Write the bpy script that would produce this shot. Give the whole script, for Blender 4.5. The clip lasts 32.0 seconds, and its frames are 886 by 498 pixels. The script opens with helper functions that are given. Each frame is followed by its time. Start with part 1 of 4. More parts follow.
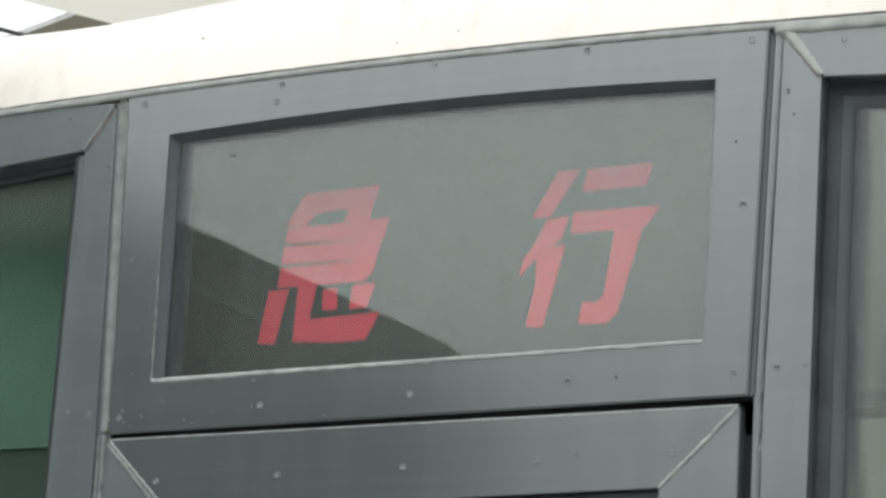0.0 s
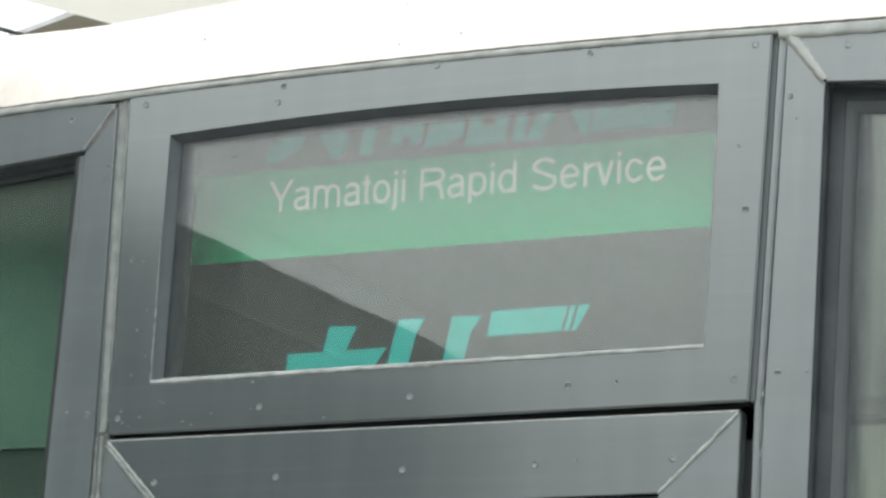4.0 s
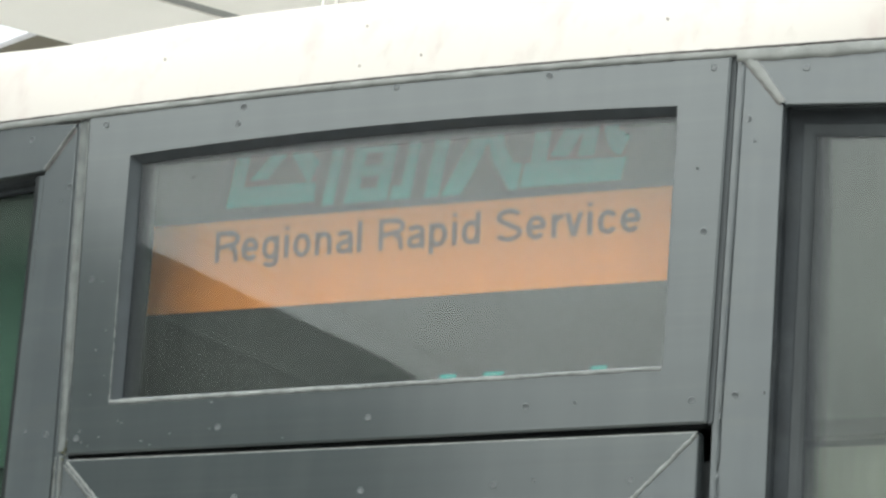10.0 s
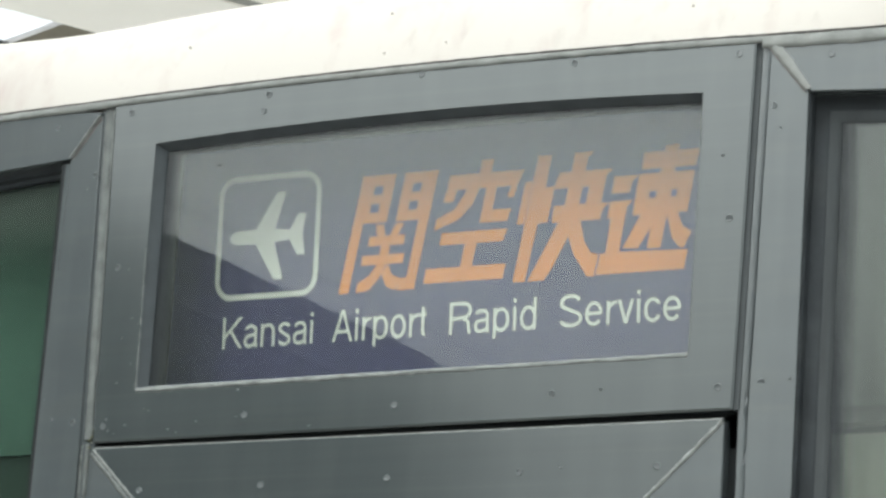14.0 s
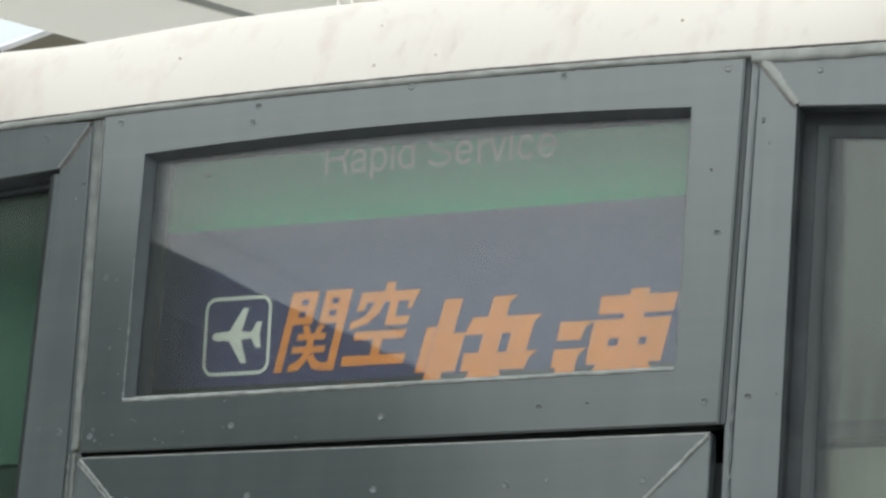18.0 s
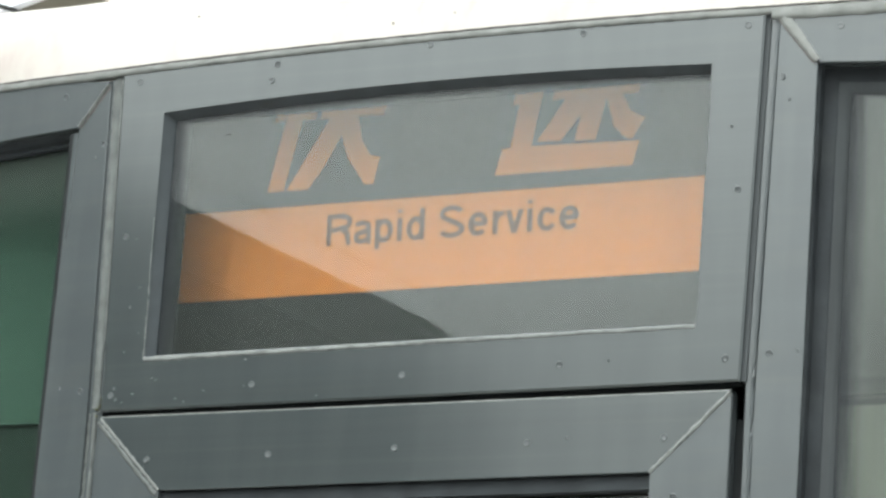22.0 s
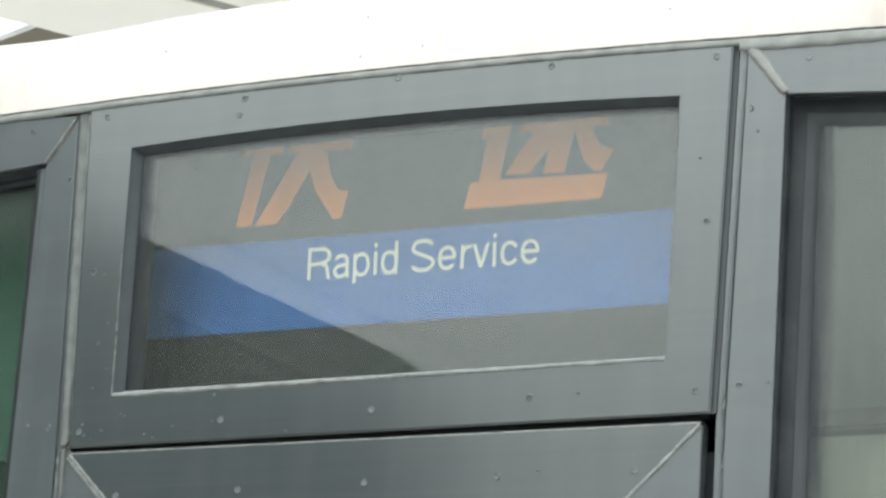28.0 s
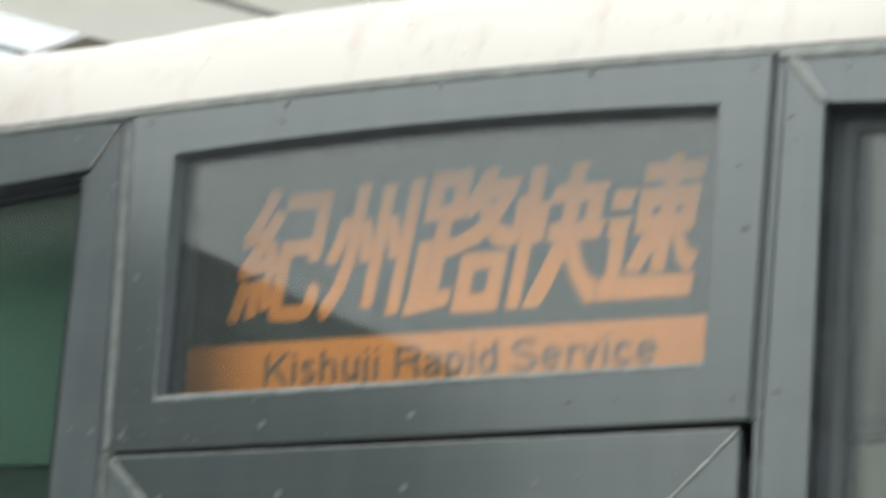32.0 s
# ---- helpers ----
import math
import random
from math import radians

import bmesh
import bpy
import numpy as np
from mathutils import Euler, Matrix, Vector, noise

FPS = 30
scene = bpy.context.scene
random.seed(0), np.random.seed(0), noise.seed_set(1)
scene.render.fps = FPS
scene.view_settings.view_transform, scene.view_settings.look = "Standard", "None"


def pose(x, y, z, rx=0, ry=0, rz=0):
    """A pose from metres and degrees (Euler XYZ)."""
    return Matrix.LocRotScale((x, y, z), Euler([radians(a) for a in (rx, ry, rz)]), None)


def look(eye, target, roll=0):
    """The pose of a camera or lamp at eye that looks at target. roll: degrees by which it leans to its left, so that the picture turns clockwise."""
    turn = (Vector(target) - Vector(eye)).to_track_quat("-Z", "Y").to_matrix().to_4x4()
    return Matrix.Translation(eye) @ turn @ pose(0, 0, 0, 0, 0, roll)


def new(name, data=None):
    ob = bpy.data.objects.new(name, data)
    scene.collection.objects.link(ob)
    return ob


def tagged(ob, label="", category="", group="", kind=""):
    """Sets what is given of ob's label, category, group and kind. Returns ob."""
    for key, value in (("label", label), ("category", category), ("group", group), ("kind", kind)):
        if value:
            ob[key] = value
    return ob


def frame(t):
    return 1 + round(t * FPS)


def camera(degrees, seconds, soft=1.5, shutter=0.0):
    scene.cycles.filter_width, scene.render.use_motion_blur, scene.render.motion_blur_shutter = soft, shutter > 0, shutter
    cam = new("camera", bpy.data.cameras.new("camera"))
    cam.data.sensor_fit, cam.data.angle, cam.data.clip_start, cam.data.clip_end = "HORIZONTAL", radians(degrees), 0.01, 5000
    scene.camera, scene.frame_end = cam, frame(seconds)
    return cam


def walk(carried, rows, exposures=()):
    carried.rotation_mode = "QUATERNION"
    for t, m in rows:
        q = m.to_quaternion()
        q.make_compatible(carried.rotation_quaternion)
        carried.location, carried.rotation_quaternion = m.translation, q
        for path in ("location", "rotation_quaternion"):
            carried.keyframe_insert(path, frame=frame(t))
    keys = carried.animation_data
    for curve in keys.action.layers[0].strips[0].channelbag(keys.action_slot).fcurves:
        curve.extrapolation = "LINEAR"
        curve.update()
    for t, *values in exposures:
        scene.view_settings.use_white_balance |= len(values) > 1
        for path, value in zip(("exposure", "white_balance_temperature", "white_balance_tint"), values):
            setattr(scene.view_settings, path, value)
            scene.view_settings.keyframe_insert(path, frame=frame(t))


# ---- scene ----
# ---------------------------------------------------------------- camera
cam = camera(14.0, 32.0, soft=2.7, shutter=0.5)
# seconds, eye x, y, z, turn to the left, tilt up, lean
PATH = [
    (0.0, 1.6589, -3.2124, 1.4306, 27.031, 15.987, 3.259),
    (0.5, 1.6588, -3.2113, 1.4285, 27.449, 16.404, 3.632),
    (1.0, 1.6586, -3.2111, 1.4279, 27.341, 16.180, 3.578),
    (1.5, 1.6495, -3.2057, 1.4333, 27.176, 15.711, 3.309),
    (2.0, 1.6504, -3.2046, 1.4316, 26.484, 15.932, 3.340),
    (2.5, 1.6465, -3.2024, 1.4340, 26.728, 15.595, 3.319),
    (3.0, 1.6443, -3.2026, 1.4351, 27.217, 15.643, 3.295),
    (3.5, 1.6470, -3.2040, 1.4344, 27.128, 16.042, 3.524),
    (5.5, 1.6544, -3.2082, 1.4285, 26.754, 15.982, 3.893),
    (6.0, 1.6537, -3.2079, 1.4299, 26.727, 15.894, 3.882),
    (6.5, 1.6557, -3.2075, 1.4297, 26.678, 16.061, 3.924),
    (7.0, 1.6533, -3.2088, 1.4288, 26.559, 16.115, 4.156),
    (7.5, 1.6526, -3.2074, 1.4334, 27.374, 15.913, 4.100),
    (8.0, 1.6593, -3.2083, 1.4271, 27.286, 16.007, 4.094),
    (8.5, 1.6532, -3.2105, 1.4314, 26.621, 15.857, 3.815),
    (9.0, 1.6603, -3.2093, 1.4262, 26.608, 16.095, 4.103),
    (9.5, 1.6560, -3.2084, 1.4311, 26.234, 16.541, 3.873),
    (10.0, 1.6566, -3.2104, 1.4299, 26.377, 16.430, 3.731),
    (10.5, 1.6630, -3.2112, 1.4251, 26.310, 16.739, 3.879),
    (11.0, 1.6585, -3.2094, 1.4293, 26.329, 16.411, 3.805),
    (11.5, 1.6565, -3.2120, 1.4293, 26.336, 16.205, 3.831),
    (12.0, 1.6540, -3.2082, 1.4308, 26.314, 16.197, 3.953),
    (12.5, 1.6555, -3.2066, 1.4309, 26.595, 16.176, 4.016),
    (13.0, 1.6542, -3.2084, 1.4299, 26.141, 16.099, 3.708),
    (13.5, 1.6512, -3.2073, 1.4337, 26.334, 16.644, 3.719),
    (14.0, 1.6561, -3.2115, 1.4281, 26.773, 16.225, 3.701),
    (14.5, 1.6617, -3.2126, 1.4264, 27.358, 16.790, 4.315),
    (15.0, 1.6566, -3.2103, 1.4306, 27.097, 16.747, 4.173),
    (15.5, 1.6558, -3.2097, 1.4302, 26.967, 16.944, 4.070),
    (17.5, 1.6586, -3.2135, 1.4275, 26.739, 16.790, 4.180),
    (18.0, 1.6601, -3.2134, 1.4284, 26.632, 16.415, 4.056),
    (18.5, 1.6618, -3.2128, 1.4267, 26.743, 16.533, 4.331),
    (19.0, 1.6581, -3.2136, 1.4291, 26.961, 16.586, 4.033),
    (19.5, 1.6659, -3.2154, 1.4245, 26.382, 16.799, 4.210),
    (20.0, 1.6615, -3.2150, 1.4281, 26.814, 16.592, 4.102),
    (20.5, 1.6625, -3.2159, 1.4269, 26.717, 16.192, 4.276),
    (21.0, 1.6616, -3.2152, 1.4283, 26.436, 15.939, 4.011),
    (21.5, 1.6636, -3.2151, 1.4242, 26.113, 15.704, 4.233),
    (22.0, 1.6556, -3.2121, 1.4315, 26.862, 15.695, 3.917),
    (22.5, 1.6610, -3.2125, 1.4257, 26.750, 16.213, 4.180),
    (23.0, 1.6594, -3.2144, 1.4283, 26.348, 16.217, 3.760),
    (23.5, 1.6596, -3.2135, 1.4285, 26.587, 16.508, 3.714),
    (24.0, 1.6583, -3.2125, 1.4292, 26.668, 16.362, 3.588),
    (24.5, 1.6623, -3.2127, 1.4256, 26.686, 16.534, 3.808),
    (25.0, 1.6601, -3.2145, 1.4271, 26.908, 16.452, 3.995),
    (25.5, 1.6624, -3.2122, 1.4245, 27.259, 16.121, 4.066),
    (27.5, 1.6507, -3.2058, 1.4309, 26.692, 15.892, 3.538),
    (28.0, 1.6512, -3.2054, 1.4325, 26.368, 16.278, 3.449),
    (28.5, 1.6543, -3.2089, 1.4267, 26.523, 16.424, 3.694),
    (29.0, 1.6543, -3.2066, 1.4283, 26.838, 16.550, 3.982),
    (29.5, 1.6574, -3.2083, 1.4300, 26.731, 16.721, 3.859),
    (30.0, 1.6594, -3.2141, 1.4291, 26.580, 17.046, 3.643),
    (30.5, 1.6661, -3.2157, 1.4228, 26.849, 16.786, 3.876),
    (31.0, 1.6653, -3.2194, 1.4237, 26.536, 16.580, 3.760),
    (31.5, 1.6643, -3.2176, 1.4267, 26.975, 16.072, 3.615),
    (31.8, 1.6630, -3.2142, 1.4284, 27.946, 15.463, 3.754),
    (32.0, 1.6709, -3.2168, 1.4225, 27.237, 16.403, 3.928),
]


def aim(t, x, y, z, turn, tilt, lean):
    a, b = radians(turn), radians(tilt)
    ahead = Vector((-math.sin(a) * math.cos(b), math.cos(a) * math.cos(b), math.sin(b)))
    return t, look((x, y, z), Vector((x, y, z)) + ahead, lean)


# the camera's own brightness: seconds, exposure, white balance
EXPOSED = [(0, 1.15), (1, 1.21), (2, 1.30), (3, 1.40), (6, 1.28), (7, 1.26), (8, 1.20), (9, 1.28), (10, 1.11), (11, 0.86), (12, 1.07), (13, 1.21),
           (14, 1.07), (15, 0.86), (18, 0.81), (19, 0.88), (20, 0.78), (21, 0.99), (22, 1.27), (23, 1.07), (24, 1.05), (25, 0.93),
           (28, 1.26), (29, 1.05), (30, 0.96), (31, 0.83), (32, 0.98)]
walk(cam, [aim(*row) for row in PATH], [(t, e, 6400 if t < 14 else 6350, 2 if t < 6 else 1) for t, e in EXPOSED])

# ---------------------------------------------------------------- light
world = bpy.data.worlds.new("overcast_sky")
scene.world = world
world.use_nodes = True
wt = world.node_tree
wt.nodes.clear()
sky = wt.nodes.new("ShaderNodeTexSky")
sky.sky_type = "NISHITA"
sky.sun_disc = False
sky.sun_elevation, sky.sun_rotation = radians(60), radians(203)
sky.air_density, sky.dust_density = 1.4, 4.0
pale = wt.nodes.new("ShaderNodeHueSaturation")
pale.inputs["Saturation"].default_value = 0.12
background = wt.nodes.new("ShaderNodeBackground")
background.inputs["Strength"].default_value = 0.15
out = wt.nodes.new("ShaderNodeOutputWorld")
wt.links.new(sky.outputs[0], pale.inputs["Color"])
# an overcast sky that is dim in the haze over the horizon and even from a third of the way up
where, split = wt.nodes.new("ShaderNodeTexCoord"), wt.nodes.new("ShaderNodeSeparateXYZ")
rise, cloud = wt.nodes.new("ShaderNodeMapRange"), wt.nodes.new("ShaderNodeVectorMath")
rise.interpolation_type = "SMOOTHSTEP"
for socket, value in (("From Min", 0.08), ("From Max", 0.50), ("To Min", 0.22), ("To Max", 1.45)):
    rise.inputs[socket].default_value = value
cloud.operation = "SCALE"
wt.links.new(where.outputs["Generated"], split.inputs[0])
wt.links.new(split.outputs["Z"], rise.inputs["Value"])
wt.links.new(pale.outputs[0], cloud.inputs[0])
wt.links.new(rise.outputs[0], cloud.inputs["Scale"])
wt.links.new(cloud.outputs[0], background.inputs[0])
wt.links.new(background.outputs[0], out.inputs[0])

sun_data = bpy.data.lights.new("sun", "SUN")
sun_data.energy, sun_data.angle, sun_data.color = 0.05, radians(60), (1.0, 0.97, 0.92)
sun = new("sun", sun_data)
sun.matrix_world = look((-2.4, -5.6, 10.2), (0, 0, 2.4))


# ---------------------------------------------------------------- materials
def material(name, color, rough=0.5, metal=0.0, vary=0.12, scale=6.0, stretch=(1, 1, 1), bump=0.0, bump_scale=60.0,
             dirt=None, dirt_amount=0.0, dirt_scale=4.0, rough_vary=0.08, coat=0.0, shine=0.5, dust=0.0,
             dust_from=0.42, dust_tint=(0.26, 0.27, 0.255), dust_run=(1.0, 1.0, 0.12)):
    """A surface whose colour, gloss and relief vary with two noises in the object's own metres."""
    m = bpy.data.materials.new(name)
    m.use_nodes = True
    nt = m.node_tree
    b = nt.nodes["Principled BSDF"]
    tc = nt.nodes.new("ShaderNodeTexCoord")
    mp = nt.nodes.new("ShaderNodeMapping")
    mp.inputs["Scale"].default_value = stretch
    nt.links.new(tc.outputs["Object"], mp.inputs["Vector"])
    n1 = nt.nodes.new("ShaderNodeTexNoise")
    n1.inputs["Scale"].default_value, n1.inputs["Detail"].default_value = scale, 5.0
    nt.links.new(mp.outputs[0], n1.inputs["Vector"])
    ramp = nt.nodes.new("ShaderNodeValToRGB")
    ramp.color_ramp.elements[0].position, ramp.color_ramp.elements[1].position = 0.3, 0.7
    lo = [c * (1 - vary) for c in color]
    hi = [min(1.0, c * (1 + vary)) for c in color]
    ramp.color_ramp.elements[0].color, ramp.color_ramp.elements[1].color = (*lo, 1), (*hi, 1)
    nt.links.new(n1.outputs["Fac"], ramp.inputs[0])
    result = ramp.outputs[0]
    if dirt:
        n2 = nt.nodes.new("ShaderNodeTexNoise")
        n2.inputs["Scale"].default_value, n2.inputs["Detail"].default_value = dirt_scale, 8.0
        nt.links.new(mp.outputs[0], n2.inputs["Vector"])
        r2 = nt.nodes.new("ShaderNodeValToRGB")
        r2.color_ramp.elements[0].position, r2.color_ramp.elements[1].position = 0.52, 0.78
        r2.color_ramp.elements[0].color, r2.color_ramp.elements[1].color = (0, 0, 0, 1), (dirt_amount,) * 3 + (1,)
        nt.links.new(n2.outputs["Fac"], r2.inputs[0])
        mix = nt.nodes.new("ShaderNodeMix")
        mix.data_type = "RGBA"
        nt.links.new(r2.outputs[0], mix.inputs[0])
        nt.links.new(result, mix.inputs[6])
        mix.inputs[7].default_value = (*dirt, 1)
        result = mix.outputs[2]
    if dust:
        # pale runs of dried rain, drawn out downwards
        m4 = nt.nodes.new("ShaderNodeMapping")
        m4.inputs["Scale"].default_value = dust_run
        m4.inputs["Rotation"].default_value = (0, radians(14), 0)
        n4 = nt.nodes.new("ShaderNodeTexNoise")
        n4.inputs["Scale"].default_value, n4.inputs["Detail"].default_value = 28.0, 8.0
        nt.links.new(tc.outputs["Object"], m4.inputs["Vector"])
        nt.links.new(m4.outputs[0], n4.inputs["Vector"])
        r4 = nt.nodes.new("ShaderNodeMapRange")
        r4.inputs["From Min"].default_value, r4.inputs["From Max"].default_value = dust_from, dust_from + 0.33
        r4.inputs["To Max"].default_value = dust
        nt.links.new(n4.outputs["Fac"], r4.inputs["Value"])
        x4 = nt.nodes.new("ShaderNodeMix")
        x4.data_type = "RGBA"
        nt.links.new(r4.outputs[0], x4.inputs[0])
        nt.links.new(result, x4.inputs[6])
        x4.inputs[7].default_value = (*dust_tint, 1)
        result = x4.outputs[2]
    nt.links.new(result, b.inputs["Base Color"])
    b.inputs["Metallic"].default_value = metal
    b.inputs["Coat Weight"].default_value, b.inputs["Coat Roughness"].default_value = coat, 0.12
    b.inputs["Specular IOR Level"].default_value = shine
    n3 = nt.nodes.new("ShaderNodeTexNoise")
    n3.inputs["Scale"].default_value, n3.inputs["Detail"].default_value = bump_scale, 4.0
    nt.links.new(mp.outputs[0], n3.inputs["Vector"])
    rr = nt.nodes.new("ShaderNodeMapRange")
    rr.inputs["To Min"].default_value, rr.inputs["To Max"].default_value = max(0.02, rough - rough_vary), min(1, rough + rough_vary)
    nt.links.new(n3.outputs["Fac"], rr.inputs["Value"])
    nt.links.new(rr.outputs[0], b.inputs["Roughness"])
    if bump:
        bp = nt.nodes.new("ShaderNodeBump")
        bp.inputs["Strength"].default_value, bp.inputs["Distance"].default_value = bump, 0.002
        nt.links.new(n3.outputs["Fac"], bp.inputs["Height"])
        nt.links.new(bp.outputs[0], b.inputs["Normal"])
    return m


def glass(name, color, dust=0.0, least=0.003, rough=0.0, wave=0.0, ior=1.56, rims=()):
    """Clear or tinted pane; dust: how much of it streaks of dried rain cover; wave: unevenness of the sheet;
    rims: for each margin tint x of the left edge, height of the top edge, its arch, the width of the tint along both,
    its colour and the most that it covers."""
    m = bpy.data.materials.new(name)
    m.use_nodes = True
    nt = m.node_tree
    b = nt.nodes["Principled BSDF"]
    b.inputs["Base Color"].default_value = (*color, 1)
    b.inputs["Roughness"].default_value = rough
    b.inputs["Transmission Weight"].default_value = 1.0
    b.inputs["IOR"].default_value = ior
    if dust:
        tc, mp = nt.nodes.new("ShaderNodeTexCoord"), nt.nodes.new("ShaderNodeMapping")
        mp.inputs["Scale"].default_value = (80, 1, 5)
        n = nt.nodes.new("ShaderNodeTexNoise")
        n.inputs["Scale"].default_value, n.inputs["Detail"].default_value = 1.6, 6.0
        r = nt.nodes.new("ShaderNodeMapRange")
        r.inputs["From Min"].default_value, r.inputs["From Max"].default_value = 0.30, 0.90
        r.inputs["To Min"].default_value, r.inputs["To Max"].default_value = least, dust
        film = nt.nodes.new("ShaderNodeBsdfDiffuse")
        film.inputs["Color"].default_value = (0.43, 0.47, 0.44, 1)
        mix = nt.nodes.new("ShaderNodeMixShader")
        nt.links.new(tc.outputs["Object"], mp.inputs["Vector"])
        nt.links.new(mp.outputs[0], n.inputs["Vector"])
        nt.links.new(n.outputs["Fac"], r.inputs["Value"])
        nt.links.new(r.outputs[0], mix.inputs[0])
        nt.links.new(b.outputs[0], mix.inputs[1])
        nt.links.new(film.outputs[0], mix.inputs[2])
        result = mix
        if wave:
            nw, bp = nt.nodes.new("ShaderNodeTexNoise"), nt.nodes.new("ShaderNodeBump")
            nw.inputs["Scale"].default_value, nw.inputs["Detail"].default_value = 8.0, 1.0
            bp.inputs["Strength"].default_value, bp.inputs["Distance"].default_value = wave, 0.002
            nt.links.new(tc.outputs["Object"], nw.inputs["Vector"])
            nt.links.new(nw.outputs["Fac"], bp.inputs["Height"])
            nt.links.new(bp.outputs[0], b.inputs["Normal"])

        def node(operation, a, c):
            k = nt.nodes.new("ShaderNodeMath")
            k.operation = operation
            for socket, v in zip(k.inputs, (a, c)):
                if isinstance(v, float):
                    socket.default_value = v
                else:
                    nt.links.new(v, socket)
            return k.outputs[0]

        xyz = nt.nodes.new("ShaderNodeSeparateXYZ")
        nt.links.new(tc.outputs["Object"], xyz.inputs[0])
        x, z = xyz.outputs["X"], xyz.outputs["Z"]
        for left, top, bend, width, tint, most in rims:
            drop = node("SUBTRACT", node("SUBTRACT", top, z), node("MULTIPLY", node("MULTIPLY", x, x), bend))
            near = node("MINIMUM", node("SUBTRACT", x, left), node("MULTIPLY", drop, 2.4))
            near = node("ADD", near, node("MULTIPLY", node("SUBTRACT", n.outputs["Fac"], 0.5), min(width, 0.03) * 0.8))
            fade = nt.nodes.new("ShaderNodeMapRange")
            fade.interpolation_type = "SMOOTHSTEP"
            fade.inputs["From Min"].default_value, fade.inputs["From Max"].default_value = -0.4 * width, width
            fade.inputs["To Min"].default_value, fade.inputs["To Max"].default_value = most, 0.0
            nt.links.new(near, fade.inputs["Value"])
            margin_tint = nt.nodes.new("ShaderNodeBsdfDiffuse")
            margin_tint.inputs["Color"].default_value = (*tint, 1)
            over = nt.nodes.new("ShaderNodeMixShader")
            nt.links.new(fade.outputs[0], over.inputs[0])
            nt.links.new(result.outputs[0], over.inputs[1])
            nt.links.new(margin_tint.outputs[0], over.inputs[2])
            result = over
        nt.links.new(result.outputs[0], nt.nodes["Material Output"].inputs["Surface"])
    return m


GREY = material("grey_enamel", (0.060, 0.069, 0.073), 0.24, 0.0, 0.07, 3.0, (1, 1, 5), 0.02, 40.0,
                (0.080, 0.084, 0.078), 0.35, 9.0, 0.06, coat=0.25, shine=0.95, dust=0.06)
GREY_BRUSHED = material("grey_enamel_brushed", (0.048, 0.056, 0.058), 0.12, 0.0, 0.06, 3.0, (0.25, 1, 14), 0.009, 14.0,
                        (0.068, 0.074, 0.070), 0.3, 8.0, 0.06, coat=0.35, shine=1.0, dust=0.035)
GREY_THROAT = material("grey_throat_enamel", (0.062, 0.070, 0.076), 0.6, 0.0, 0.12, 30.0, (1, 1, 1), 0.1, 90.0, shine=0.25)
SEALANT = material("grey_sealant", (0.100, 0.108, 0.105), 0.65, 0.0, 0.25, 60.0, (1, 1, 1), 0.5, 180.0, (0.10, 0.10, 0.09), 0.6, 40.0)
BEAD = material("bare_weld_bead", (0.155, 0.162, 0.157), 0.65, 0.0, 0.25, 90.0, (1, 1, 1), 0.6, 220.0, (0.10, 0.11, 0.11), 0.5, 60.0)
RIVET = material("grey_rivet_head", (0.062, 0.070, 0.073), 0.42, 0.0, 0.2, 200.0, shine=0.6)
RUBBER = material("black_rubber_gasket", (0.029, 0.033, 0.037), 0.65, 0.0, 0.25, 30.0, (1, 1, 1), 0.2, 120.0, (0.06, 0.064, 0.064), 0.5, 20.0, shine=0.25)
PALE_BEAD = material("pale_sealant", (0.19, 0.195, 0.187), 0.6, 0.0, 0.2, 50.0, (1, 1, 1), 0.3, 150.0, (0.16, 0.15, 0.14), 0.6, 30.0)
GRIME = material("brown_grime", (0.11, 0.10, 0.095), 0.8, 0.0, 0.4, 40.0)
DARK = material("dark_gap", (0.018, 0.020, 0.021), 0.8, 0.0, 0.2, 30.0, shine=0.15)
WHITE_PAINT = material("white_roof_paint", (0.434, 0.401, 0.371), 0.62, 0.0, 0.03, 2.0, (1, 1, 0.45), 0.03, 30.0,
                       (0.355, 0.285, 0.262), 0.7, 24.0, shine=0.3, dust=0.5, dust_from=0.60, dust_tint=(0.23, 0.185, 0.155), dust_run=(1.6, 1.6, 0.55))
INNER_BLACK = material("black_housing", (0.011, 0.012, 0.012), 0.9, 0.0, 0.2, 20.0, shine=0.05)
CAB_GREEN = material("green_cab_panel", (0.036, 0.058, 0.047), 0.5, 0.0, 0.12, 3.0)
CAB_DARK = material("dark_cab_desk", (0.005, 0.010, 0.007), 0.5, 0.0, 0.3, 5.0)
CAB_BEIGE = material("pale_cab_panel", (0.46, 0.48, 0.39), 0.5, 0.0, 0.10, 3.0)
CAB_BAR = material("grey_cab_bar", (0.11, 0.118, 0.108), 0.6, 0.0, 0.2, 6.0)
CAB_GREY = material("grey_cab_lining", (0.20, 0.213, 0.196), 0.6, 0.0, 0.2, 4.0)
BODY = material("pale_body_paint", (0.62, 0.62, 0.58), 0.4, 0.0, 0.05, 2.0)
CONCRETE = material("grey_concrete", (0.40, 0.395, 0.38), 0.85, 0.0, 0.12, 1.2, (1, 1, 1), 0.3, 25.0, (0.22, 0.21, 0.20), 0.4, 3.0)
SLAB = material("pale_painted_soffit", (0.88, 0.845, 0.80), 0.7, 0.0, 0.03, 0.8, (1, 1, 1), 0.1, 10.0, (0.42, 0.42, 0.40), 0.2, 1.5)
PAVING = material("pale_paving", (0.46, 0.455, 0.44), 0.85, 0.0, 0.08, 1.2, (1, 1, 1), 0.2, 25.0, (0.28, 0.275, 0.265), 0.4, 3.0)
